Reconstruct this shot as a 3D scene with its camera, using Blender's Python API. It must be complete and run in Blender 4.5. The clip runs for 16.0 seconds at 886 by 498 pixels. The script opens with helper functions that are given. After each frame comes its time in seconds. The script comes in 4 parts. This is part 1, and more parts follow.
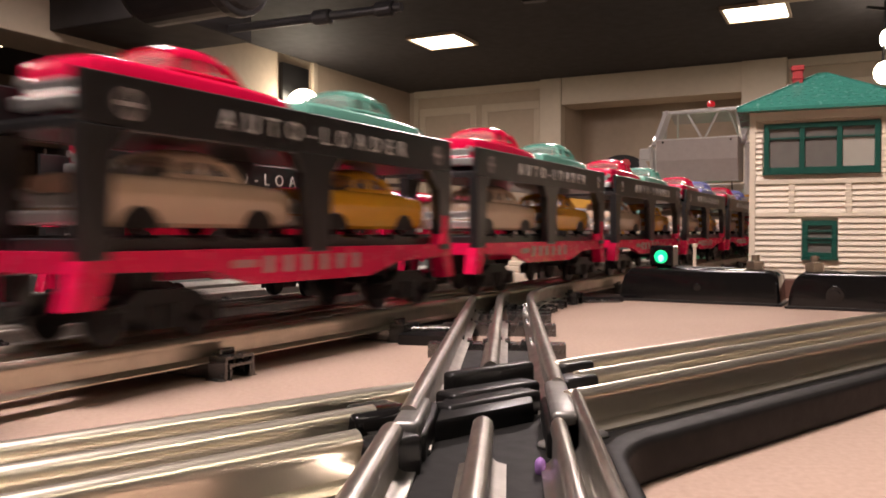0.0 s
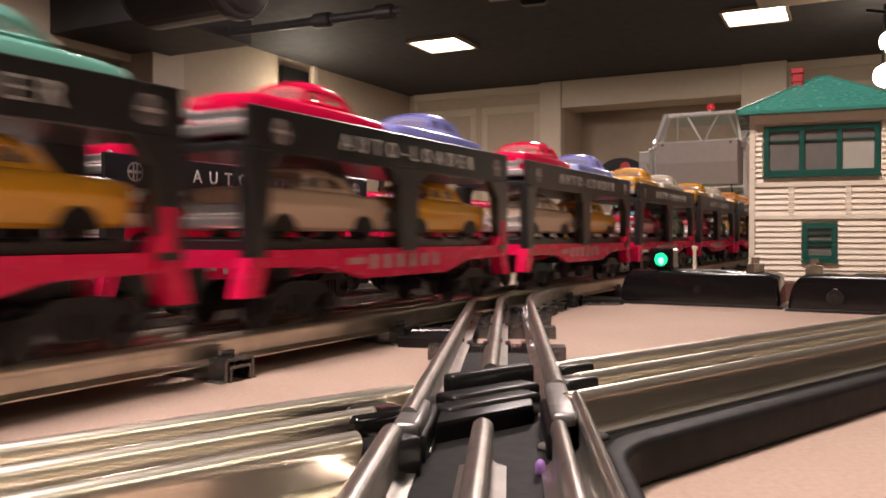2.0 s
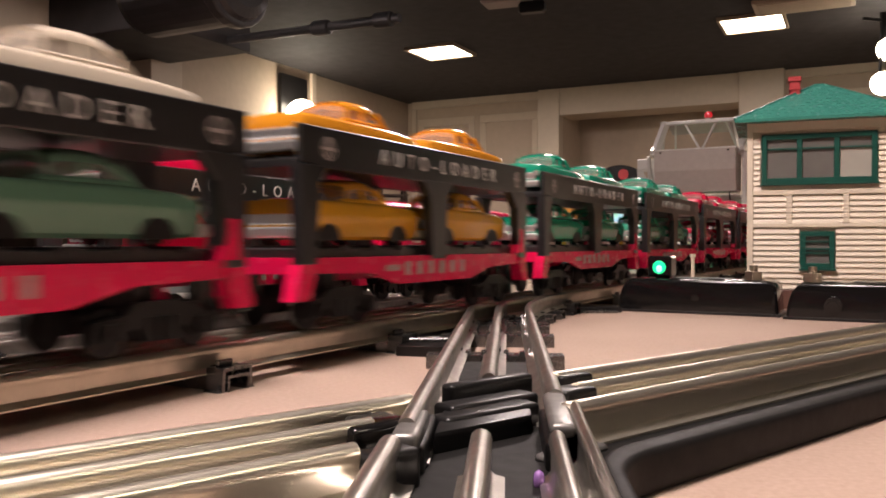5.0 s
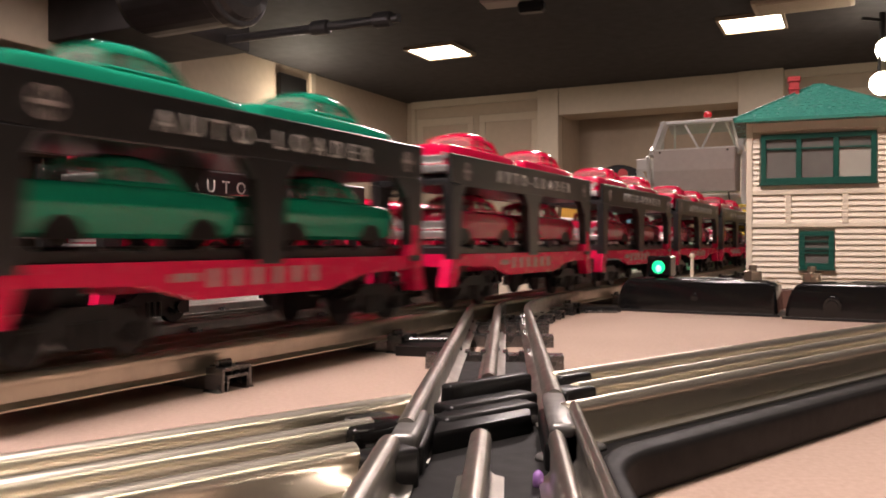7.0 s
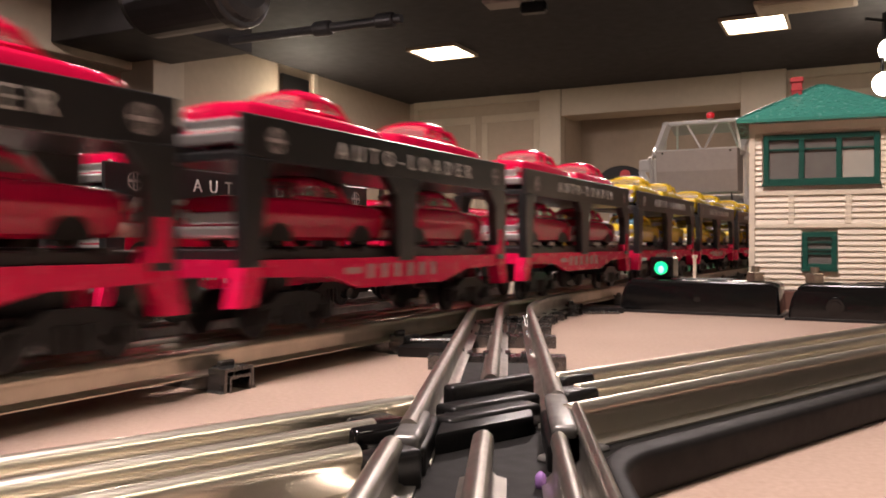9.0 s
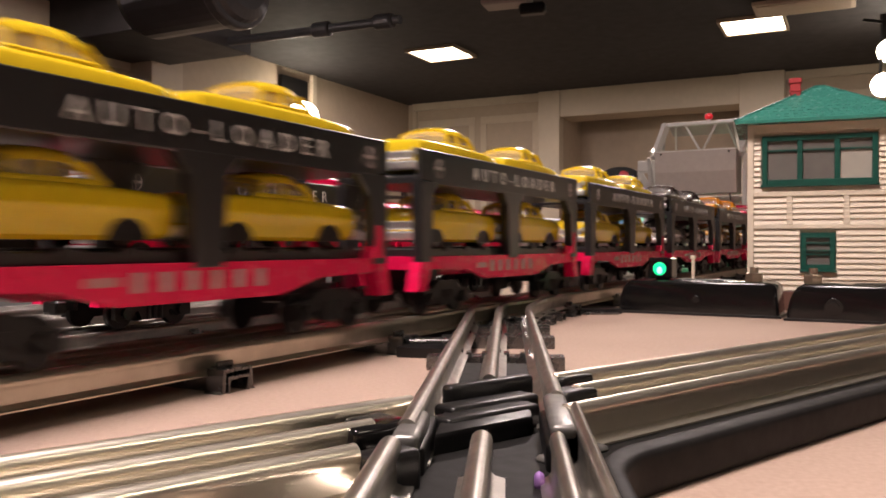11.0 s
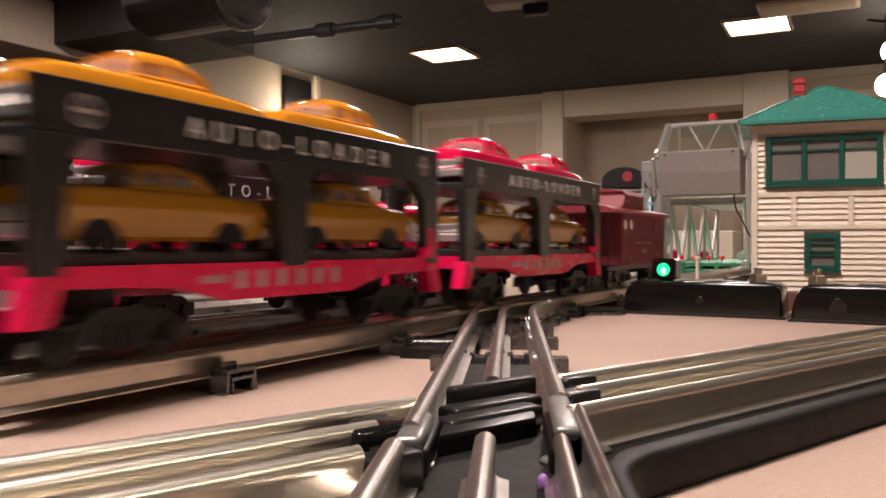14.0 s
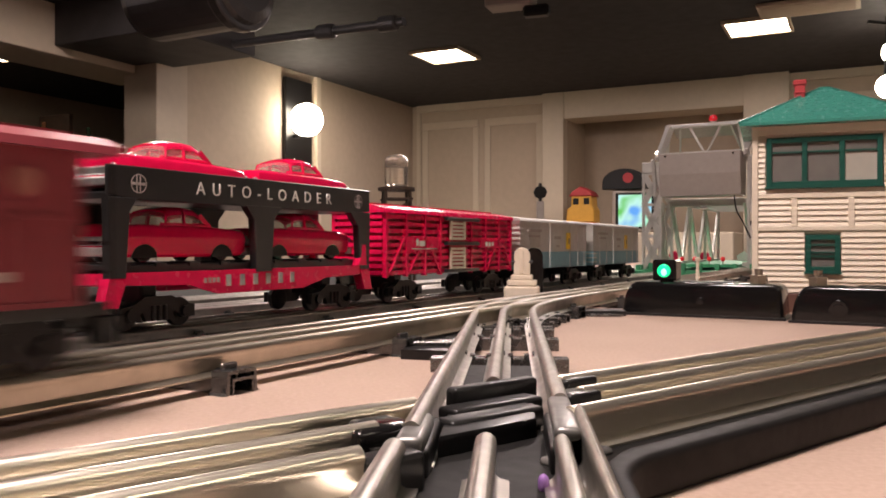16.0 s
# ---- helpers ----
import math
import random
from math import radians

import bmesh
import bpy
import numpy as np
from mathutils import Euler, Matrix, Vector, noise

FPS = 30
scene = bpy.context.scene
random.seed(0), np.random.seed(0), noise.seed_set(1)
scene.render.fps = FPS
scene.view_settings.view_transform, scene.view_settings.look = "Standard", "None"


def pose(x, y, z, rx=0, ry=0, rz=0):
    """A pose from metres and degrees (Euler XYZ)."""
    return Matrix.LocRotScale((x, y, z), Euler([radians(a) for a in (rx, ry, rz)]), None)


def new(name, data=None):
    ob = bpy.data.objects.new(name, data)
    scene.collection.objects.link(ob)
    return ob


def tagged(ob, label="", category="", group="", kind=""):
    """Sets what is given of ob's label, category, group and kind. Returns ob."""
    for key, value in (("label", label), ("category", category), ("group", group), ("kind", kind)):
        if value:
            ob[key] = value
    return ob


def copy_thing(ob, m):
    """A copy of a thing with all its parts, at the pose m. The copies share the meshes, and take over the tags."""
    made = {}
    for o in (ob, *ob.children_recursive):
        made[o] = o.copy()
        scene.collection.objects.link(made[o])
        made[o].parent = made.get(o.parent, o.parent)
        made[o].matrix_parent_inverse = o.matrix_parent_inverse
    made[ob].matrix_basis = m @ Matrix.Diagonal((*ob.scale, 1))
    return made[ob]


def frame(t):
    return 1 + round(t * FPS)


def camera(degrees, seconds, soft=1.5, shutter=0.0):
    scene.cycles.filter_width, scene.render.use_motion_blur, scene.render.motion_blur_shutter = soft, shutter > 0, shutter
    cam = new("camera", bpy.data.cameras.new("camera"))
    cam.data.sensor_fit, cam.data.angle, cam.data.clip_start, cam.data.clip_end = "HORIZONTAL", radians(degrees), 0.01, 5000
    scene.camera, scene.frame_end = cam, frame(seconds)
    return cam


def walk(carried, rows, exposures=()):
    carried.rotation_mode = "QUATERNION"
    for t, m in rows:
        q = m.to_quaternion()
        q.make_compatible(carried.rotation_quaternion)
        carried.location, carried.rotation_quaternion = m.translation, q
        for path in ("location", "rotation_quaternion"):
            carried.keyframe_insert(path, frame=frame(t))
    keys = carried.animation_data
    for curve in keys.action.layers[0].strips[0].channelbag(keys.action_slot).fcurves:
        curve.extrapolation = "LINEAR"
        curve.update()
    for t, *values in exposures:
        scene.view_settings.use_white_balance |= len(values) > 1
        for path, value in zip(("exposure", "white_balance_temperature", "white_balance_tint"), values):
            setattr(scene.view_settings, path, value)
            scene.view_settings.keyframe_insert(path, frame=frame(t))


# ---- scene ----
cam = camera(56.8, 16.0, soft=1.8, shutter=0.75)
HEAD = 0.0178          # rail heads above the board
EYE = HEAD + 0.0407    # the lens above the board
# seconds, turn to the left, tilt up (degrees), rise (mm)
SWAY = [(0, -0.188, -0.948, -0.41), (0.5, -0.138, -1.037, -0.79), (1, -0.198, -0.919, -0.93), (1.5, -0.237, -0.771, -0.90),
        (2, -0.188, -0.731, -0.76), (2.5, -0.069, -0.692, -0.48), (3, -0.138, -0.445, -0.10), (3.5, -0.237, -0.326, -0.10),
        (4, -0.286, -0.227, -0.03), (5.2, -0.31, -0.25, 0.05), (6.5, -0.336, -0.286, 0.17), (7, -0.356, -0.257, 0.07), (7.5, -0.247, -0.326, 0.17),
        (8, -0.227, -0.257, 0.07), (8.5, -0.247, -0.207, 0.31), (9, -0.188, -0.207, 0.17), (10.2, -0.24, -0.16, 0.03), (11.5, -0.286, -0.128, -0.10),
        (12, -0.217, -0.237, -0.14), (12.5, -0.119, -0.267, -0.31), (13, -0.188, -0.188, -0.17), (13.5, -0.148, -0.119, 0.00),
        (14, -0.030, -0.099, 0.21), (14.5, 0.089, -0.119, 0.28), (15, 0.059, -0.040, 0.00), (15.5, 0.0, -0.010, -0.10), (16, 0.0, 0.0, 0.0)]
walk(cam, [(t, pose(0, 0, EYE + up / 1000, 89.84 + tilt, 0, turn)) for t, turn, tilt, up in SWAY],
     exposures=[(0, 0.13), (16, 0.13)])

# ---- light ----
scene.world = bpy.data.worlds.new("World")
scene.world.use_nodes = True
scene.world.node_tree.nodes["Background"].inputs[0].default_value = (1.0, 0.85, 0.7, 1)
scene.world.node_tree.nodes["Background"].inputs[1].default_value = 0.02
CEIL = 1.2
U = Vector((0.4924, 0.8704, 0))     # along the main lines, away from the lens
V = Vector((0.8704, -0.4924, 0))    # across them, to the near side
WARM = (1.0, 0.82, 0.80)
PANELS = [(0.013, 4.86), (1.62, 4.22), (-1.07, 2.94), (0.53, 2.3), (-2.1, 1.0), (-0.24, 0.12), (1.1, -0.25), (0.75, -2.2)]


def lamp(name, kind, energy, place, size=0.3, color=WARM):
    d = bpy.data.lights.new(name, kind)
    d.energy, d.color = energy, color
    if kind == "AREA":
        d.size = size
    else:
        d.shadow_soft_size = size
    ob = new(name, d)
    ob.location = place
    return ob


for x, y in PANELS:
    lamp("panel_lamp", "AREA", 5.0 if x < -2 else 17.5 if y > 0.5 else 25.0 if y > 0 else 0.4, (x, y, CEIL - 0.03), 0.3)

lamp("alcove_lamp", "AREA", 1.6, (-2.62, 4.8, CEIL - 0.03), 0.3)

# ---- materials ----


def material(name, color, rough=0.5, metal=0.0, grain=0.0, scale=60.0, bump=0.0, second=None, coat=0.0, coatrough=0.03, spec=0.5, big=4.0, emit=0.0, alpha=None, island=0.0):
    m = bpy.data.materials.new(name)
    m.use_nodes = True
    nt = m.node_tree
    b = nt.nodes["Principled BSDF"]
    b.inputs["Roughness"].default_value = rough
    b.inputs["Metallic"].default_value = metal
    b.inputs["Coat Weight"].default_value = coat
    b.inputs["Coat Roughness"].default_value = coatrough
    b.inputs["Specular IOR Level"].default_value = spec
    b.inputs["Base Color"].default_value = (*color, 1)
    if emit:
        b.inputs["Emission Color"].default_value = (*color, 1)
        b.inputs["Emission Strength"].default_value = emit
    if alpha is not None:
        b.inputs["Transmission Weight"].default_value = alpha
        b.inputs["IOR"].default_value = 1.45
    if grain or bump or second:
        tc = nt.nodes.new("ShaderNodeTexCoord")
        n1 = nt.nodes.new("ShaderNodeTexNoise")
        n1.inputs["Scale"].default_value = scale
        n1.inputs["Detail"].default_value = 6
        n2 = nt.nodes.new("ShaderNodeTexNoise")
        n2.inputs["Scale"].default_value = big
        n2.inputs["Detail"].default_value = 4
        for n in (n1, n2):
            nt.links.new(tc.outputs["Object"], n.inputs["Vector"])
        mix = nt.nodes.new("ShaderNodeMix")
        mix.data_type = "RGBA"
        other = second or tuple(c * (1 - grain) for c in color)
        mix.inputs[6].default_value = (*color, 1)
        mix.inputs[7].default_value = (*other, 1)
        avg = nt.nodes.new("ShaderNodeMath")
        avg.operation = "MULTIPLY_ADD"
        nt.links.new(n1.outputs["Fac"], avg.inputs[0])
        avg.inputs[1].default_value = 0.6
        half = nt.nodes.new("ShaderNodeMath")
        half.operation = "MULTIPLY"
        half.inputs[1].default_value = 0.45
        nt.links.new(n2.outputs["Fac"], half.inputs[0])
        nt.links.new(half.outputs[0], avg.inputs[2])
        ramp = nt.nodes.new("ShaderNodeMapRange")
        ramp.inputs[1].default_value, ramp.inputs[2].default_value = 0.35, 0.7
        nt.links.new(avg.outputs[0], ramp.inputs[0])
        nt.links.new(ramp.outputs[0], mix.inputs[0])
        nt.links.new(mix.outputs[2], b.inputs["Base Color"])
        rr = nt.nodes.new("ShaderNodeMapRange")
        rr.inputs[3].default_value, rr.inputs[4].default_value = max(0.02, rough - 0.06), min(1, rough + 0.1)
        nt.links.new(n1.outputs["Fac"], rr.inputs[0])
        nt.links.new(rr.outputs[0], b.inputs["Roughness"])
        if bump:
            bp = nt.nodes.new("ShaderNodeBump")
            bp.inputs["Strength"].default_value = bump
            bp.inputs["Distance"].default_value = 0.0006
            nt.links.new(n1.outputs["Fac"], bp.inputs["Height"])
            nt.links.new(bp.outputs[0], b.inputs["Normal"])
    return m


BOARD = material("fibre board", (0.405, 0.293, 0.232), 0.85, grain=0.20, scale=500, bump=0.35, big=9)
TIN = material("tinplate rail", (0.93, 0.855, 0.715), 0.29, 0.93, grain=0.12, scale=45, big=10)
GOLDRAIL = material("tarnished tin rail", (0.62, 0.555, 0.45), 0.30, 0.88, grain=0.25, scale=90, big=20)
GREYRAIL = material("dull nickel rail", (0.56, 0.53, 0.475), 0.30, 0.95, grain=0.35, scale=120, big=25, bump=0.08)
BLACK = material("black moulded plastic", (0.008, 0.0075, 0.0075), 0.33, spec=0.40, grain=0.3, scale=300, bump=0.1)
RIMBLACK = material("matt black bakelite", (0.009, 0.0085, 0.008), 0.55, spec=0.22, grain=0.3, scale=200, bump=0.1)
GLOSS = material("glossy black plastic", (0.008, 0.0075, 0.0075), 0.11, grain=0.2, scale=200)
STEEL = material("dark steel tie", (0.20, 0.195, 0.19), 0.24, 0.85, grain=0.4, scale=200)
FRAME = material("satin black plastic", (0.015, 0.015, 0.016), 0.36, coat=0.7, coatrough=0.28, grain=0.3, scale=250)
RED = material("red plastic", (0.80, 0.008, 0.085), 0.24, grain=0.15, scale=150)
WHITE = material("white lettering", (0.66, 0.64, 0.60), 0.5)
CHROME = material("chrome plating", (0.86, 0.85, 0.83), 0.30, 0.85)
MAROON = material("maroon plastic", (0.25, 0.036, 0.049), 0.42, grain=0.2, scale=150)
CREAM = material("cream plastic", (0.71, 0.62, 0.49), 0.45, grain=0.08, scale=150)
GREENROOF = material("green plastic roof", (0.05, 0.235, 0.185), 0.24, grain=0.15, scale=150)
GREEN = material("dark green plastic", (0.008, 0.075, 0.055), 0.35, grain=0.2, scale=150)
BRICKRED = material("red plastic chimney", (0.42, 0.035, 0.04), 0.5, grain=0.2, scale=200)
FROST = material("frosted window", (0.16, 0.15, 0.135), 0.35, grain=0.25, scale=60)
SILVER = material("silver paint", (0.62, 0.60, 0.56), 0.38, 0.35, grain=0.12, scale=120)
GREYBOX = material("warm grey plastic", (0.42, 0.37, 0.33), 0.45, grain=0.1, scale=120)
BLUE = material("light blue plastic", (0.20, 0.38, 0.44), 0.4, grain=0.12, scale=120)
YELLOW = material("yellow paint", (0.75, 0.50, 0.03), 0.4)
BASEGREEN = material("green plastic base", (0.06, 0.34, 0.16), 0.4, grain=0.15, scale=120)
WALL = material("cream wall paint", (0.50, 0.405, 0.305), 0.75, grain=0.1, scale=20, bump=0.15, big=1.2)
DARKCEIL = material("black ceiling paint", (0.032, 0.028, 0.029), 0.75, grain=0.3, scale=15, big=1.0)
DARKDUCT = material("black painted metal", (0.05, 0.048, 0.050), 0.3, grain=0.4, scale=12)
SOFFITM = material("dark grey soffit paint", (0.055, 0.050, 0.050), 0.6, grain=0.3, scale=8, big=1.0)
FLOORM = material("dark carpet", (0.05, 0.04, 0.035), 0.95, grain=0.4, scale=120, bump=0.3)
LIGHT = material("lit diffuser", (1.0, 0.86, 0.66), 0.5, emit=13.0)
BULB = material("lit bulb glass", (1.0, 0.86, 0.68), 0.4, emit=24.0)
GREENLIT = material("lit green lens", (0.01, 0.85, 0.30), 0.3, emit=0.9)
GREENCORE = material("lit bulb in lens", (0.30, 1.0, 0.62), 0.3, emit=1.6)
REDLENS = material("red lamp lens", (0.65, 0.02, 0.03), 0.2, emit=0.25)
WOODDARK = material("dark wood", (0.06, 0.035, 0.022), 0.5, grain=0.4, scale=30)


def screen_material():
    """A lit picture tube: soft drifting patches of green, blue and white."""
    m = bpy.data.materials.new("lit screen")
    m.use_nodes = True
    nt = m.node_tree
    p = nt.nodes["Principled BSDF"]
    n = nt.nodes.new("ShaderNodeTexNoise")
    n.inputs["Scale"].default_value = 9.0
    n.inputs["Detail"].default_value = 1.0
    tc = nt.nodes.new("ShaderNodeTexCoord")
    nt.links.new(tc.outputs["Object"], n.inputs["Vector"])
    r = nt.nodes.new("ShaderNodeValToRGB")
    r.color_ramp.elements[0].position, r.color_ramp.elements[0].color = 0.30, (0.10, 0.35, 0.85, 1)
    r.color_ramp.elements[1].position, r.color_ramp.elements[1].color = 0.70, (0.12, 0.55, 0.10, 1)
    e = r.color_ramp.elements.new(0.50)
    e.color = (0.50, 0.85, 0.75, 1)
    nt.links.new(n.outputs["Fac"], r.inputs[0])
    nt.links.new(r.outputs[0], p.inputs["Emission Color"])
    p.inputs["Emission Strength"].default_value = 1.0
    p.inputs["Base Color"].default_value = (0.02, 0.02, 0.02, 1)
    return m


SCREEN = screen_material()
PINK = material("purple dab", (0.32, 0.16, 0.45), 0.6)

# ---- building kit ----


def part(name, bm, mat, parent=None, label="", smooth=False):
    me = bpy.data.meshes.new(name)
    bm.normal_update()
    bm.to_mesh(me)
    bm.free()
    for m in (mat if isinstance(mat, (list, tuple)) else [mat]):
        me.materials.append(m)
    if smooth:
        me.polygons.foreach_set("use_smooth", [True] * len(me.polygons))
        me.set_sharp_from_angle(angle=radians(42))
    ob = new(name, me)
    ob.parent = parent
    if label:
        ob["label"] = label
    return ob


def thing(name, label, category, m=None, group="", kind=""):
    ob = new(name)
    ob.empty_display_size = 0.01
    if m is not None:
        ob.matrix_basis = m
    return tagged(ob, label, category, group, kind)


def box(x0, x1, y0, y1, z0, z1, bevel=0.0, bm=None, seg=1):
    bm = bm or bmesh.new()
    out = bmesh.ops.create_cube(bm, size=1)
    vs = out["verts"]
    bmesh.ops.scale(bm, vec=(x1 - x0, y1 - y0, z1 - z0), verts=vs)
    bmesh.ops.translate(bm, vec=((x0 + x1) / 2, (y0 + y1) / 2, (z0 + z1) / 2), verts=vs)
    if bevel:
        es = list({e for v in vs for e in v.link_edges})
        bmesh.ops.bevel(bm, geom=es, offset=bevel, segments=seg, affect="EDGES", profile=0.5)
    return bm


def cyl(r, h, place=(0, 0, 0), axis="Z", seg=20, r2=None, bevel=0.0, bm=None):
    bm = bm or bmesh.new()
    out = bmesh.ops.create_cone(bm, cap_ends=True, segments=seg, radius1=r, radius2=r if r2 is None else r2, depth=h)
    vs = out["verts"]
    rot = {"Z": Matrix(), "X": Matrix.Rotation(math.pi / 2, 4, "Y"), "Y": Matrix.Rotation(math.pi / 2, 4, "X")}[axis]
    if bevel:
        es = [e for e in {e for v in vs for e in v.link_edges} if sum(len(f.verts) > 4 for f in e.link_faces) == 1]
        vs = vs + bmesh.ops.bevel(bm, geom=es, offset=bevel, segments=2, affect="EDGES", profile=0.5)["verts"]
        vs = [v for v in set(vs) if v.is_valid]
    bmesh.ops.transform(bm, matrix=Matrix.Translation(place) @ rot, verts=vs)
    return bm


def ball(r, place=(0, 0, 0), scale=(1, 1, 1), bm=None, seg=20):
    bm = bm or bmesh.new()
    vs = bmesh.ops.create_uvsphere(bm, u_segments=seg, v_segments=seg // 2, radius=r)["verts"]
    bmesh.ops.transform(bm, matrix=Matrix.Translation(place) @ Matrix.Diagonal((*scale, 1)), verts=vs)
    return bm


def prism(outline, h0, h1, plane="xz", bm=None, bevel=0.0, seg=1):
    """An outline in a plane, made thick from h0 to h1 along the third axis."""
    bm = bm or bmesh.new()
    put = {"xz": lambda a, b, h: (a, h, b), "xy": lambda a, b, h: (a, b, h), "yz": lambda a, b, h: (h, a, b)}[plane]
    lo = [bm.verts.new(put(a, b, h0)) for a, b in outline]
    hi = [bm.verts.new(put(a, b, h1)) for a, b in outline]
    n = len(outline)
    fs = [bm.faces.new(lo), bm.faces.new(hi[::-1])]
    for i in range(n):
        fs.append(bm.faces.new((lo[i], hi[i], hi[(i + 1) % n], lo[(i + 1) % n])))
    bmesh.ops.recalc_face_normals(bm, faces=fs)
    if bevel:
        es = [e for f in fs[:2] for e in f.edges]
        bmesh.ops.bevel(bm, geom=es, offset=bevel, segments=seg, affect="EDGES", profile=0.5)
    return bm


def sweep(profile, line, bm=None, closed=False):
    """Carries a closed profile (across, up) along a level line of (x, y, z)."""
    bm = bm or bmesh.new()
    rings, n = [], len(line)
    for i, p in enumerate(line):
        a = Vector(line[(i - 1) % n] if closed or i else p)
        b = Vector(line[(i + 1) % n] if closed or i < n - 1 else p)
        t = (b - a)
        t.z = 0
        t.normalize()
        side = Vector((t.y, -t.x, 0))
        rings.append([bm.verts.new(Vector(p) + side * c + Vector((0, 0, u))) for c, u in profile])
    k = len(profile)
    fs = []
    for i in range(n if closed else n - 1):
        r0, r1 = rings[i], rings[(i + 1) % n]
        for j in range(k):
            fs.append(bm.faces.new((r0[j], r0[(j + 1) % k], r1[(j + 1) % k], r1[j])))
    if not closed:
        fs.append(bm.faces.new(rings[0]))
        fs.append(bm.faces.new(rings[-1][::-1]))
    bmesh.ops.recalc_face_normals(bm, faces=fs)
    return bm


def bars(widths, x, z, h, y, gap=0.0012, bm=None):
    """Plain bars in a row that stand for writing which stays unlettered."""
    bm = bm or bmesh.new()
    for w in widths:
        box(x, x + w, y - 0.0003, y, z, z + h, bm=bm)
        x += w + gap
    return bm


def words(text, size, spread=1.0):
    """Raised letters as a mesh in the xz plane, centred, facing -y."""
    c = bpy.data.curves.new("letters", "FONT")
    c.body, c.size, c.space_character, c.extrude = text, size, spread, 0.0002
    c.align_x, c.align_y, c.resolution_u = "CENTER", "CENTER", 3
    ob = new("letters", c)
    me = bpy.data.meshes.new_from_object(ob.evaluated_get(bpy.context.evaluated_depsgraph_get()))
    bpy.data.objects.remove(ob)
    me.transform(Matrix.Rotation(math.pi / 2, 4, "X"))
    return me


def stick(p, q, w, h, bm):
    """A straight square bar from p to q."""
    p, q = Vector(p), Vector(q)
    m = (q - p).to_track_quat("X", "Z").to_matrix().to_4x4()
    vs = bmesh.ops.create_cube(bm, size=1)["verts"]
    bmesh.ops.transform(bm, matrix=Matrix.Translation((p + q) / 2) @ m @ Matrix.Diagonal(((q - p).length, w, h, 1)), verts=vs)
    return bm


def bar(name, p, q, w, h, mat, parent, label=""):
    return part(name, stick(p, q, w, h, bmesh.new()), mat, parent, label)


# ---- room ----
def at_corner(a, b, z=0.0):
    """A place a metres along the left wall from its far corner towards the lens, b metres along the far wall."""
    p = Vector((-0.25, 6.72, 0)) - a * WU + b * WV
    return Vector((p.x, p.y, z))


WU, WV = Vector((0.454, 0.891, 0)), Vector((0.891, -0.454, 0))
TURN = math.degrees(math.atan2(WV.y, WV.x))
FLOOR = -0.95
ROOM = pose(-0.25, 6.72, 0, 0, 0, TURN)    # x along the far wall, -y towards the lens


def in_room(name, bm, mat, label="", kind="structure", parent=None, category=""):
    ob = part(name, bm, mat, parent)
    if parent is None:
        ob.matrix_basis = ROOM
    return tagged(ob, label, category, kind=kind) if label or kind or category else ob


in_room("floor", box(-2.2, 8, -11, 0.6, FLOOR - 0.1, FLOOR), FLOORM, "dark carpet on the basement floor")
in_room("ceiling", box(-2.2, 8, -11, 0.6, CEIL, CEIL + 0.1), DARKCEIL, "ceiling painted matt black")
in_room("wall_far_1", box(-0.2, 1.326, 0, 0.6, FLOOR, CEIL), WALL, "cream painted far wall")
in_room("wall_far_2", box(1.3265, 2.5795, 0.42, 0.6, FLOOR, CEIL), WALL, "cream painted back of the wall recess")
in_room("wall_far_3", box(2.58, 8.2, 0, 0.6, FLOOR, CEIL), WALL, "cream painted far wall")
in_room("wall_left", box(-0.2, 0, -2.58, 0, FLOOR, CEIL), WALL, "cream painted side wall")
in_room("wall_back", box(-2.4, 8.2, -11.2, -11, FLOOR, CEIL), WALL, "cream painted wall behind")
in_room("wall_right", box(8, 8.2, -11, 0.2, FLOOR, CEIL), WALL, "cream painted wall across the room")
in_room("wall_alcove", box(-2.4, -2.2, -11, 0, FLOOR, CEIL), WALL, "cream painted wall of the alcove")

for x, y in PANELS + [(-2.62, 4.8)]:
    f = thing("ceiling_light", "square lit ceiling light with a white frame", "ceiling light", pose(x, y, CEIL, 0, 0, TURN), "ceiling lights")
    bm = bmesh.new()
    for a, b, c, d in ((-.16, .16, -.16, -.145), (-.16, .16, .145, .16), (-.16, -.145, -.145, .145), (.145, .16, -.145, .145)):
        box(a, b, c, d, -0.018, 0, bm=bm)
    part("frame", bm, WALL, f)
    part("diffuser", box(-.145, .145, -.145, .145, -0.012, -0.004, 0.002), LIGHT, f, "glowing white diffuser")

# ---- the layout table ----
TRACKBED = material("dark grey track mat", (0.035, 0.031, 0.029), 0.9, grain=0.3, scale=300, bump=0.3)
tagged(part("table_top", box(-1.3, 2.9, -1.6, 3.1, -0.02, 0), BOARD), "pinkish fibre board layout table top", "table", kind="structure")
# ---- track ----
RAIL = [(-.0052, 0), (.0052, 0), (.0052, .0006), (.0030, .0012), (.0019, .0022), (.0018, .0064)] \
    + [(.0021, .0073), (.0025, .0087), (.0021, .0102), (.0011, .0110), (0, .0113), (-.0011, .0110), (-.0021, .0102), (-.0025, .0087), (-.0021, .0073)] \
    + [(-.0018, .0064), (-.0019, .0022), (-.0030, .0012), (-.0052, .0006)]
FOOT = HEAD - 0.0113
GAUGE = 0.0178


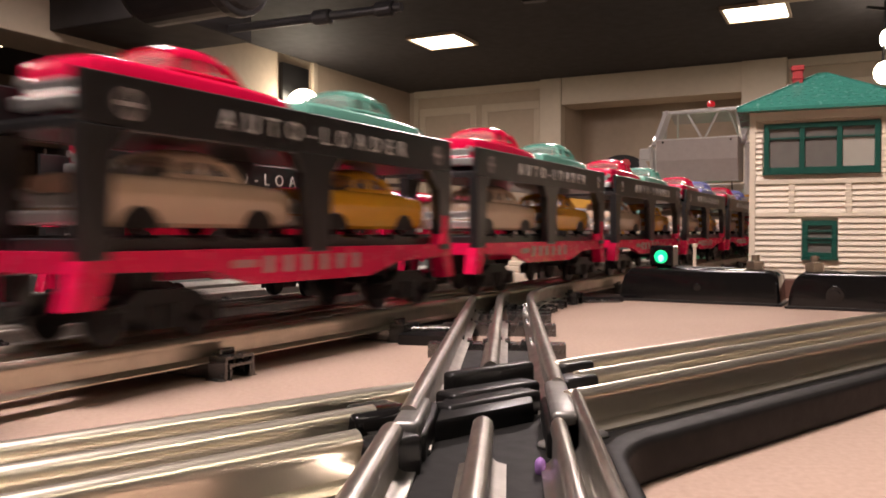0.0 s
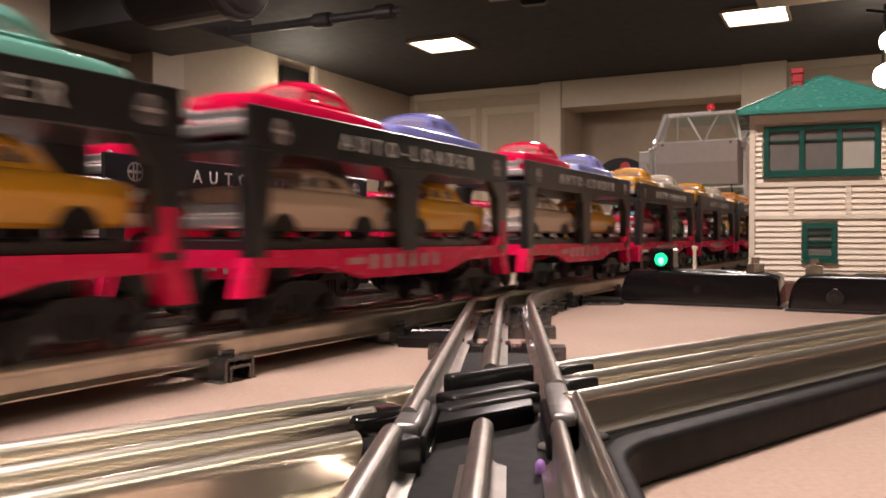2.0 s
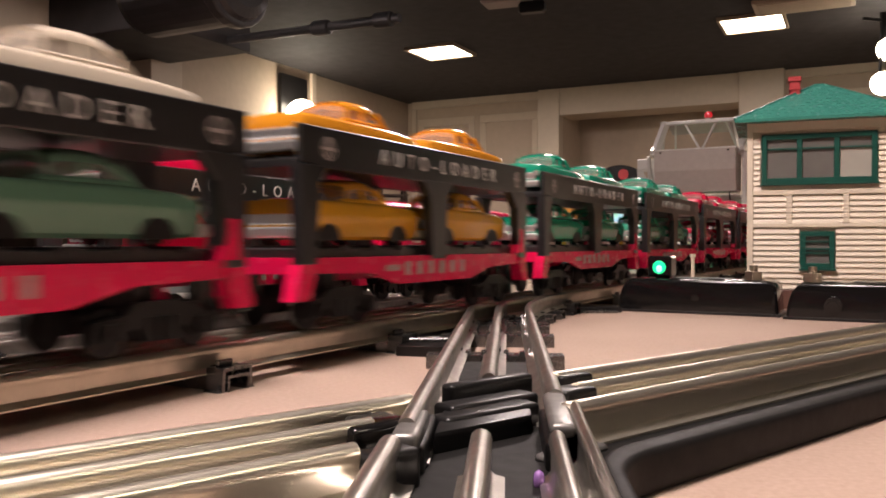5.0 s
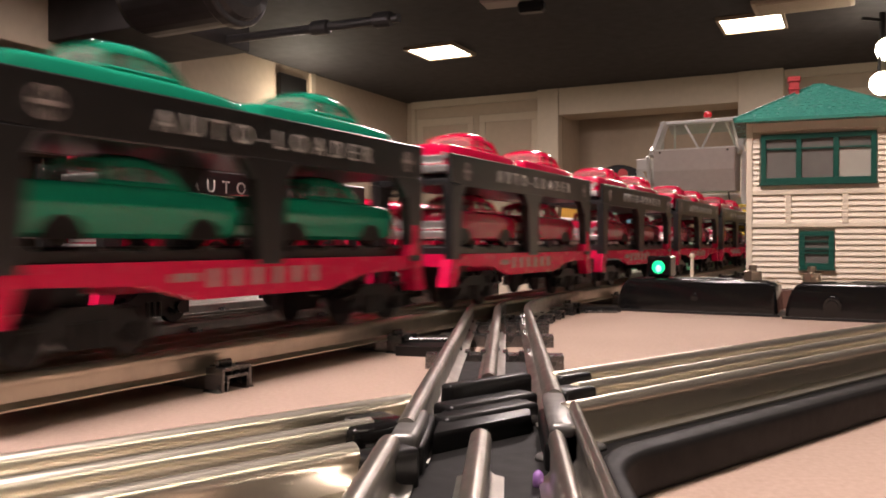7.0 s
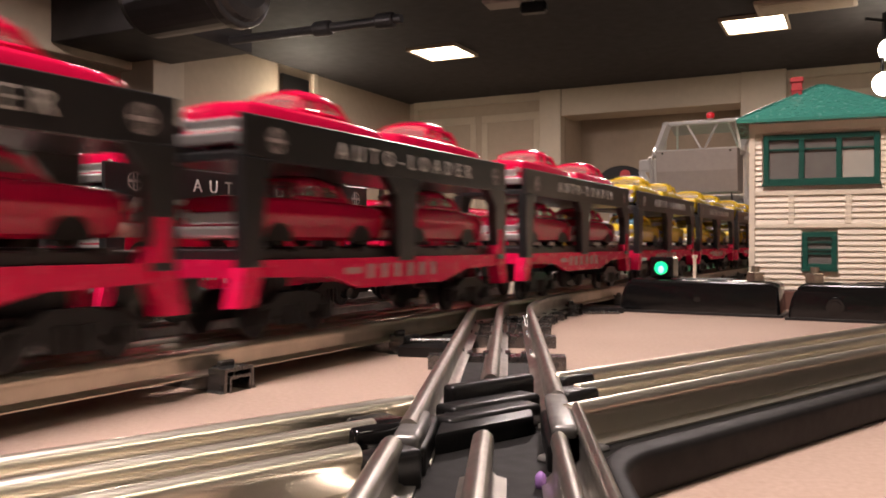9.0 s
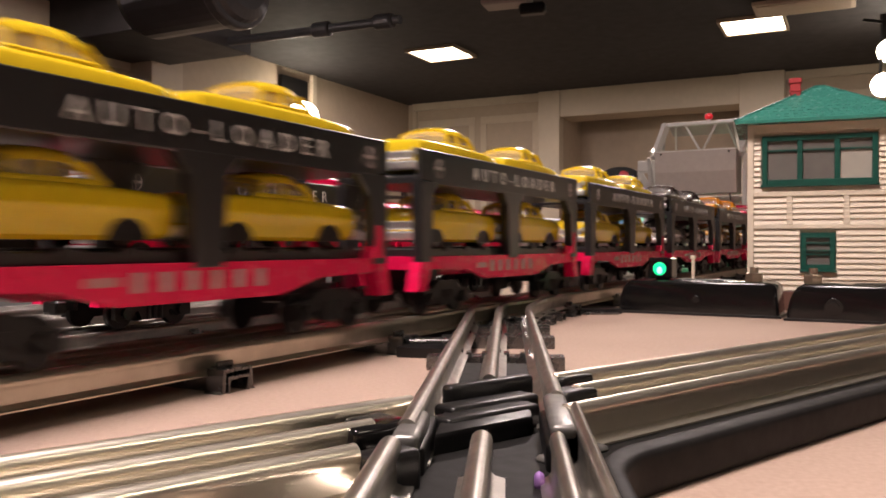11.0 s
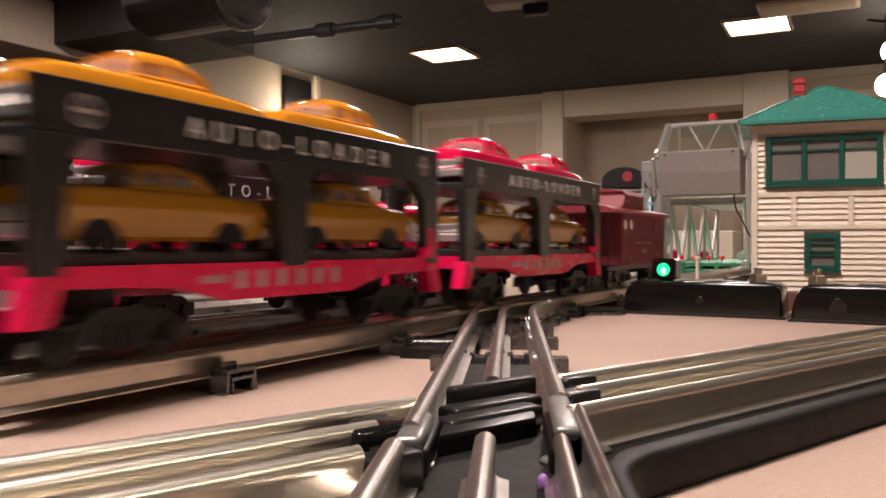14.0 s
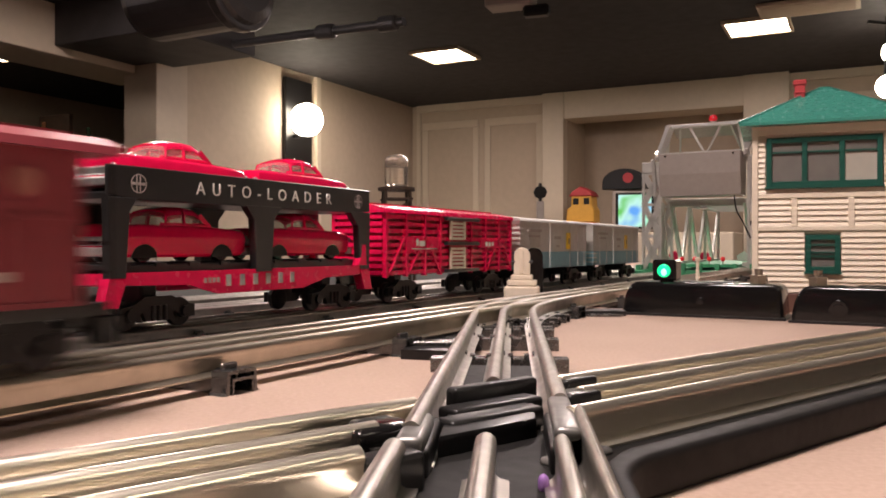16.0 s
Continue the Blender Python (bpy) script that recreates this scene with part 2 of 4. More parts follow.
def tie_mesh(flared=False):
    bm = bmesh.new()
    prism([(-.0060, 0), (-.0060, FOOT), (.0060, FOOT), (.0060, 0), (.0050, 0), (.0050, FOOT - .0012), (-.0050, FOOT - .0012), (-.0050, 0)], -.032, .032, "xz", bm)
    for y in (-GAUGE, 0, GAUGE):
        for s in (-1, 1):
            box(-.004, .004, y + s * .0052 - .0012, y + s * .0052 + .0012, FOOT - .0004, FOOT + .0016, bm=bm)
            prism([(-.0042, FOOT + .0012), (.0042, FOOT + .0012), (.0030, FOOT + .0030), (-.0030, FOOT + .0030)], y + s * .0016, y + s * .0026, "xz", bm)
    if flared:
        # folded sheet ends, taller than the tie and splayed at the foot
        for s in (-1, 1):
            y0, y1 = sorted((s * .0225, s * .0315))
            prism([(-.0100, 0), (-.0086, .0010), (-.0080, .0094), (.0080, .0094), (.0086, .0010), (.0100, 0), (.0078, 0), (.0070, .0012), (.0068, .0082), (-.0068, .0082), (-.0070, .0012), (-.0078, 0)], y0, y1, "xz", bm)
            box(-.0040, .0040, s * .0240 - .0012, s * .0240 + .0012, .0094, .0118, .0004, bm=bm)
    me = bpy.data.meshes.new("tie")
    bm.to_mesh(me)
    bm.free()
    me.materials.append(STEEL)
    return me


TIE, WIDE_TIE = tie_mesh(), tie_mesh(True)


def track(name, label, line, ties, closed=False, low=0.0, tie=None, wide=0.0, steel=GREYRAIL):
    """A run of three-rail track. line: (x, y, heading in radians from +y to the right); ties: the same for each tie."""
    tr = thing(name, label, "track", group="toy train track")
    for off in (-GAUGE, 0, GAUGE + wide):
        pts = [(x + math.cos(a) * off, y - math.sin(a) * off, FOOT) for x, y, a in line]
        prof = [(c, u * .0085 / .0113) for c, u in RAIL] if low else RAIL
        part("rail", sweep(prof, [(x, y, z - FOOT + .0012) for x, y, z in pts] if low else pts, closed=closed), steel, tr, smooth=True)
    for x, y, a in ties:
        t = new("tie", tie or TIE)
        t.parent = tr
        t.matrix_basis = pose(x, y, -low * .5, 0, 0, 90 - math.degrees(a))
    return tr


AZ = math.atan2(U.x, U.y)
LINE_C = -0.262      # the running line, across
LINE_D = -0.410      # the siding with the standing train
S0, S1, RAD = -0.35, 1.65, 0.60
LAP = 2 * (S1 - S0) + 2 * math.pi * RAD


def loop(s):
    """The oval that the train runs on: x, y, heading of the way from front to rear."""
    s = (s - S0) % LAP
    run = S1 - S0
    if s < run:
        p = V * LINE_C + U * (S0 + s)
        return p.x, p.y, AZ
    s -= run
    if s < math.pi * RAD:
        a = s / RAD
        p = V * (LINE_C + RAD - RAD * math.cos(a)) + U * (S1 + RAD * math.sin(a))
        return p.x, p.y, AZ + a
    s -= math.pi * RAD
    if s < run:
        p = V * (LINE_C + 2 * RAD) + U * (S1 - s)
        return p.x, p.y, AZ + math.pi
    a = (s - run) / RAD
    p = V * (LINE_C + RAD + RAD * math.cos(a)) + U * (S0 - RAD * math.sin(a))
    return p.x, p.y, AZ + math.pi + a


NS = 160
track("main_line_track", "silver three-rail toy train track on dark ties", [loop(S0 + LAP * i / NS) for i in range(NS)],
      [loop(0.245 + 0.131 * k) for k in range(-4, 54)], closed=True, tie=WIDE_TIE, steel=GOLDRAIL)


def straight(d, s0, s1):
    out = []
    for s in (s0, s1):
        p = V * d + U * s
        out.append((p.x, p.y, AZ))
    return out


def spaced(d, s0, s1, step):
    out = []
    s = s0
    while s <= s1:
        p = V * d + U * s
        out.append((p.x, p.y, AZ))
        s += step
    return out


track("siding_track", "silver three-rail toy siding track behind the main line", straight(LINE_D, -0.3, 2.3), spaced(LINE_D, -0.28, 2.3, 0.131), low=.0082)
mat_line = [V * -.335 + U * -.35, V * -.335 + U * 2.3, V * -1.0 + U * 2.3, V * -1.0 + U * -.35]
tagged(part("track_mat", prism([(p.x, p.y) for p in mat_line], .0002, .0010, "xy"), TRACKBED), "dark grey mat under the sidings", kind="structure")
for d in (-.512, -.600):
    track("far_siding_track", "silver three-rail toy siding track, empty", straight(d, -0.2, 2.2), spaced(d, -0.15, 2.2, 0.131), low=.0082)

# the branch that leads away from the crossing and bends into the main line
A_AZ = math.radians(4.8)
B_AZ = math.radians(50.3)
CX, CY = 0.0124, 0.216
LEG = 0.150
LEG_R = 0.30
Z_BEND = 0.525


def along(az, s):
    return CX + math.sin(az) * s, CY + math.cos(az) * s, az


bend0 = along(A_AZ, (Z_BEND - CY) / math.cos(A_AZ))
branch = [along(A_AZ, LEG), bend0]
R31 = 0.394
for i in range(1, 15):
    a = A_AZ + (AZ - A_AZ) * i / 14
    branch.append((bend0[0] + R31 * (math.cos(A_AZ) - math.cos(a)), bend0[1] + R31 * (math.sin(a) - math.sin(A_AZ)), a))
track("branch_track", "silver three-rail toy track that bends into the main line", branch,
      [along(A_AZ, s) for s in (.169, .251, .304, .352)] + branch[2:12:3], wide=.0014)
track("branch_track", "silver three-rail toy track that runs under the lens", [along(A_AZ, -0.36), along(A_AZ, -LEG)], [along(A_AZ, -LEG - .02 - .1 * k) for k in range(2)])
track("crossing_line_track", "silver three-rail toy track that leaves the crossing", [along(B_AZ, LEG_R), along(B_AZ, 0.62)], [along(B_AZ, LEG_R + .05 + .13 * k) for k in range(2)], steel=TIN)
track("crossing_line_track", "silver three-rail toy track that meets the crossing", [along(B_AZ, -0.24), along(B_AZ, -LEG)], [along(B_AZ, -LEG - .04)], steel=TIN)


def meet(a, o):
    """Where the branch rail at offset a meets the crossing line's rail at offset o: ways along both lines from the centre."""
    p = Vector((math.cos(A_AZ) * a, -math.sin(A_AZ) * a))
    q = Vector((math.cos(B_AZ) * o, -math.sin(B_AZ) * o))
    u, w = Vector((math.sin(A_AZ), math.cos(A_AZ))), Vector((math.sin(B_AZ), math.cos(B_AZ)))
    k = u.x * w.y - u.y * w.x
    d = q - p
    return (d.x * w.y - d.y * w.x) / k, (d.x * u.y - d.y * u.x) / k


def crossing():
    c = thing("track_crossing", "diagonal toy track crossing on a black moulded base", "track crossing", group="toy train track")
    # legs: way, length, width to the left and right of that way
    legs = [(A_AZ, .146, .0225, .0235), (B_AZ, LEG_R, .0225, .0305), (A_AZ + math.pi, LEG, .0305, .026), (B_AZ + math.pi, LEG, .026, .0225)]

    def corner(a0, w0, a1, w1):
        """The rounded inner corner between the right side of leg a0 and the left side of leg a1."""
        r = 0.010 if math.degrees(a1 - a0) < 90 else 0.030
        u0, u1 = Vector((math.sin(a0), math.cos(a0))), Vector((math.sin(a1), math.cos(a1)))
        p = Vector((u0.y, -u0.x)) * (w0 + r)
        q = Vector((-u1.y, u1.x)) * (w1 + r)
        d = q - p
        s = (d.x * u1.y - d.y * u1.x) / (u0.x * u1.y - u0.y * u1.x)
        m = p + u0 * s
        b0, b1 = a0 - math.pi / 2, a1 - 1.5 * math.pi
        return [(m.x + math.sin(b0 + (b1 - b0) * i / 10) * r, m.y + math.cos(b0 + (b1 - b0) * i / 10) * r) for i in range(11)]
    pts = []
    for i, (a, far, wl, wr) in enumerate(legs):
        for s in (-wl, wr):
            pts.append((math.sin(a) * far + math.cos(a) * s, math.cos(a) * far - math.sin(a) * s))
        nxt = legs[(i + 1) % 4]
        pts += corner(a, wr, nxt[0] + (2 * math.pi if i == 3 else 0), nxt[2])
    pts = [(CX + x, CY + y) for x, y in pts]
    part("base", prism(pts, 0, FOOT - .0002, "xy", bevel=0.0012), RIMBLACK, c, "black moulded base")

    # raised rim that follows the near side of the crossing line and turns into the branch
    outer = [(math.sin(B_AZ) * LEG_R + math.cos(B_AZ) * .0445, math.cos(B_AZ) * LEG_R - math.sin(B_AZ) * .0445)] + corner(B_AZ, .0445, A_AZ + math.pi, .0310)
    inner = [(math.sin(B_AZ) * LEG_R + math.cos(B_AZ) * .0360, math.cos(B_AZ) * LEG_R - math.sin(B_AZ) * .0360)] + corner(B_AZ, .0360, A_AZ + math.pi, .0262)
    for ring, off in ((outer, .0310), (inner, .0262)):
        ring.append((-math.sin(A_AZ) * LEG + math.cos(A_AZ) * off, -math.cos(A_AZ) * LEG - math.sin(A_AZ) * off))
    part("base_rim", prism([(CX + x, CY + y) for x, y in outer + inner[::-1]], 0, .0108, "xy", bevel=.0018, seg=3), RIMBLACK, c, "thick black rim of the base", smooth=True)

    def rail(az, off, a, b, lift=0.0, thin=1.0):
        pp = []
        for s in (a, b):
            x, y, h = along(az, s)
            pp.append((x + math.cos(h) * off, y - math.sin(h) * off, FOOT + lift))
        part("rail", sweep([(q * thin, u) for q, u in RAIL], pp), TIN if az == B_AZ else GREYRAIL, c, smooth=True)

    def block(az, off, a, b, wide, top, name, mat, label="", thick=0.0):
        x0, y0, _ = along(az, (a + b) / 2)
        ob = part(name, box(-wide / 2, wide / 2, -(b - a) / 2, (b - a) / 2, top - thick if thick else FOOT - .001, top, .0014, seg=3), mat, c, label, smooth=True)
        ob.matrix_basis = pose(x0 + math.cos(az) * off, y0 - math.sin(az) * off, 0, 0, 0, -math.degrees(az))
        return ob
    rail(A_AZ, -GAUGE, -.026, LEG), rail(A_AZ, -GAUGE - .0015, -LEG, -.043)
    rail(A_AZ, 0, .0415, LEG), rail(A_AZ, 0, -LEG, -.036)
    rail(A_AZ, GAUGE + .0014, .014, LEG), rail(A_AZ, GAUGE - .0012, -LEG, -.036, 0.0, .75), rail(A_AZ, GAUGE + .0052, -LEG, -.004, .0004, .6)
    for o, g0, g1 in ((-GAUGE, .004, .004), (0, .012, .011), (GAUGE, .011, .004)):
        rail(B_AZ, o, -LEG, meet(-GAUGE, o)[1] - g0)
        rail(B_AZ, o, meet(GAUGE, o)[1] + g1, LEG_R)
    block(A_AZ, GAUGE + .0008, -.027, .014, .0062, HEAD - .0008, "frog_plate", STEELGREY, "grey worn metal frog plate", .0034)
    block(A_AZ, GAUGE - .0006, -.028, .012, .0056, HEAD - .0048, "frog_core", BLACK)
    block(A_AZ, -GAUGE + .0008, -.038, -.010, .0064, HEAD - .0012, "frog_plate", STEELGREY, "grey worn metal frog plate", .0046)
    block(A_AZ, -GAUGE + .0015, -.033, .003, .0066, HEAD - .0050, "frog_core", BLACK)
    block(B_AZ, GAUGE * -1.0, meet(GAUGE, -GAUGE)[1] + .003, meet(GAUGE, -GAUGE)[1] + .018, .009, HEAD - .001, "rail_insulator", BLACK)
    block(B_AZ, 0, .027, .041, .009, HEAD - .001, "rail_insulator", BLACK)
    block(B_AZ, 0, -.045, -.027, .0105, HEAD - .001, "rail_insulator", GLOSS)
    block(B_AZ, -.009, -.036, -.024, .0095, HEAD - .0022, "rail_insulator", BLACK)
    block(B_AZ, GAUGE * .95, -.052, -.038, .008, HEAD - .003, "rail_insulator", BLACK)
    # the moulded middle: one low pad with broad flangeway ribs on it
    pad = [(-.0290, -.0125), (-.0290, .0125), (.0020, .0125), (.0020, -.0125)]
    pts = []
    for o, w in pad:
        x, y, h = along(B_AZ, meet(w, o)[1])
        pts.append((x + math.cos(h) * o, y - math.sin(h) * o))
    part("middle_pad", prism(pts, FOOT - .001, HEAD - .0060, "xy", bevel=.0012, seg=2), BLACK, c, "black moulded middle of the crossing", smooth=True)
    for o, w, down in ((-.0268, .0052, .0010), (-.0180, .0090, .0046), (-.0082, .0084, .0050)):
        block(B_AZ, o, meet(-.0125, o)[1], meet(.0125, o)[1], w, HEAD - down, "flangeway_rib", BLACK)
    block(B_AZ, .024, -.004, .018, .006, FOOT + .0015, "rail_joiner_plate", STEELGREY)
    block(A_AZ, .0125, -.041, -.0385, .0024, FOOT + .0034, "paint_dab", PINK, "purple paint dab")
    return c


STEELGREY = material("worn grey metal", (0.25, 0.24, 0.225), 0.36, 0.6, grain=0.4, scale=220, big=60)
crossing()

# ---- rolling stock ----
SOFTWHITE = material("worn white lettering", (0.48, 0.42, 0.40), 0.6, grain=0.4, scale=400)
DULLWHITE = material("faded white lettering", (0.42, 0.30, 0.28), 0.6)
CAR = 0.2517
WHEELR = 0.0090


def wheel_mesh():
    bm = cyl(WHEELR, 0.004, axis="Y", seg=20, bevel=0.0006)
    cyl(WHEELR * 0.55, 0.0048, axis="Y", seg=14, bm=bm)
    return bm


def truck(parent, x, top=.027):
    t = part("truck", box(-.006, .006, -.015, .015, .012, top, .001), BLACK, parent, "black plastic truck")
    t.location = (x, 0, 0)
    side = [(-.028, .006), (-.028, .0135), (-.018, .0150), (-.010, .0195), (.010, .0195), (.018, .0150), (.028, .0135), (.028, .006), (.019, .0055), (.012, .0105), (.009, .005), (-.009, .005), (-.012, .0105), (-.019, .0055)]
    for s in (-1, 1):
        bm = prism(side, s * .0235, s * .0200)
        for xx in (-.0205, .0205):
            cyl(.0036, .004, (xx, s * .0235, .0095), "Y", 10, bm=bm)
        for xx in (-.0045, 0, .0045):
            cyl(.0014, .009, (xx, s * .0235, .0095), "Z", 8, bm=bm)
        part("side_frame", bm, BLACK, t)
    for xx in (-.0205, .0205):
        for s in (-1, 1):
            w = part("wheel", wheel_mesh(), BLACK, t)
            w.location = (xx, s * .0165, WHEELR)
    return t


def coupler(parent, x, s):
    bm = box(min(x, x + s * .012), max(x, x + s * .012), -.003, .003, .0115, .0265, .0005)
    box(min(x + s * .009, x + s * .0165), max(x + s * .009, x + s * .0165), -.006, .006, .0100, .0175, .001, bm=bm)
    part("coupler", bm, GLOSS, parent)


AUTOWORDS = words("AUTO-LOADER", 0.0113, 2.02)
AUTOWORDS.materials.append(WHITE)
SILL, BEAM, DECK2 = 0.0340, 0.0945, 0.0798
BEAMLOW = BEAM - 0.0190
HALF = 0.0290


def auto_loader(name_label, group):
    c = thing("auto_loader_car", name_label, "train car", group=group)
    L = CAR
    sill = [(.006, SILL), (L - .006, SILL), (L - .006, .0270), (.196, .0255), (.168, .0190), (.084, .0190), (.058, .0255), (.006, .0270)]
    bm = bmesh.new()
    for s in (-1, 1):
        prism(sill, s * (HALF - .001), s * (HALF - .0035), bm=bm)
    for x0, x1 in ((.002, .0065), (L - .0065, L - .002)):
        box(x0, x1, -HALF + .001, HALF - .001, .0265, SILL, bm=bm)
    part("flatcar_body", bm, RED, c, "red plastic fishbelly flatcar body")
    for x, s in ((.003, -1), (L - .003, 1)):
        for y in (-HALF + .004, HALF - .004):
            lo = [(x + s * .002, .0310), (x - s * .010, .0310), (x - s * .004, .0145), (x + s * .006, .0145)]
            part("step", prism(lo, y - .004, y + .004), RED, c)
            stake = [(x - s * .002, SILL), (x - s * .013, SILL), (x - s * .0085, SILL + .010), (x - s * .0085, SILL + .0165), (x - s * .003, SILL + .0165)]
            if s > 0:
                part("stake", prism(stake, y * 1.04 - .0035, y * 1.04 + .0035), RED, c)
    part("underframe", box(.0065, L - .0065, -HALF + .0036, HALF - .0036, .0262, SILL - .0008), FRAME, c, "black underframe")
    bm = box(.008, L - .008, -.022, .022, SILL - .0005, SILL + .0045, .0006)
    for k in range(9):
        part("deck_board", box(.012 + k * .0262, .020 + k * .0262, -.0235, .0235, SILL + .0030, SILL + .0055), FRAME, c)
    part("lower_deck", bm, FRAME, c)
    part("upper_deck", box(.004, L - .004, -HALF + .003, HALF - .003, DECK2 - .004, DECK2, .0005), FRAME, c)
    for s in (-1, 1):
        y0, y1 = sorted((s * HALF, s * (HALF - .003)))
        bm = prism([(0, BEAM), (L, BEAM), (L, BEAMLOW + .002), (L - .018, BEAMLOW), (.022, BEAMLOW), (0, BEAMLOW + .002)], y0, y1, bevel=.0005)
        part("beam", bm, FRAME, c, "black side beam with white lettering" if s < 0 else "")
        for prof in ([(0, BEAMLOW + .001), (.020, BEAMLOW + .001), (.0145, BEAMLOW - .007), (.0118, SILL - .003), (.001, SILL - .003)],
                     [(L / 2 - .018, BEAMLOW + .001), (L / 2 + .018, BEAMLOW + .001), (L / 2 + .010, BEAMLOW - .008), (L / 2 + .0075, SILL - .002), (L / 2 - .0075, SILL - .002), (L / 2 - .010, BEAMLOW - .008)],
                     [(L - .027, BEAMLOW + .001), (L, BEAMLOW + .001), (L - .001, SILL - .003), (L - .0125, SILL - .003), (L - .016, BEAMLOW - .010)]):
            part("post", prism(prof, s * (HALF + .0003), s * (HALF - .006), bevel=.0004), FRAME, c)
    # writing on the near side
    ob = new("lettering", AUTOWORDS)
    ob.parent, ob.location = c, (L * .525, -HALF - .0002, BEAM - .0100)
    for x in (.0205, L - .0165):
        bm = bmesh.new()
        n = 24
        for i in range(n):
            a0, a1 = 2 * math.pi * i / n, 2 * math.pi * (i + 1) / n
            vs = [bm.verts.new((x + math.cos(a) * r, -HALF - .0004, BEAM - .0098 + math.sin(a) * r)) for a, r in ((a0, .0056), (a1, .0056), (a1, .0049), (a0, .0049))]
            bm.faces.new(vs)
        for dx, w in ((-.0012, .0003), (.0012, .0003)):
            box(x + dx - w, x + dx + w, -HALF - .0004, -HALF, BEAM - .0145, BEAM - .0051, bm=bm)
        box(x - .0046, x + .0046, -HALF - .0004, -HALF, BEAM - .0106, BEAM - .0090, bm=bm)
        part("emblem", bm, SOFTWHITE, c, "white ring emblem")
    for k in range(6):
        x = .0905 + k * .0126
        part("name_bar", box(x, x + .0042, -HALF + .0004, -HALF + .0012, .0236, .0308), SOFTWHITE, c)
    for k in range(4):
        part("number_bar", box(.0715 + k * .0036, .0737 + k * .0036, -HALF + .0004, -HALF + .0012, .0262, .0294), DULLWHITE, c)
    truck(c, .040), truck(c, L - .040)
    coupler(c, .004, -1), coupler(c, L - .004, 1)
    return c


def loft(secs, ring_of):
    bm = bmesh.new()
    rings = [[bm.verts.new((x, y, z)) for y, z in ring_of(*rest)] for x, *rest in secs]
    for r0, r1 in zip(rings, rings[1:]):
        for j in range(len(r0)):
            k = (j + 1) % len(r0)
            bm.faces.new((r0[j], r1[j], r1[k], r0[k]))
    bm.faces.new(rings[0]), bm.faces.new(rings[-1][::-1])
    bmesh.ops.recalc_face_normals(bm, faces=bm.faces)
    return bm


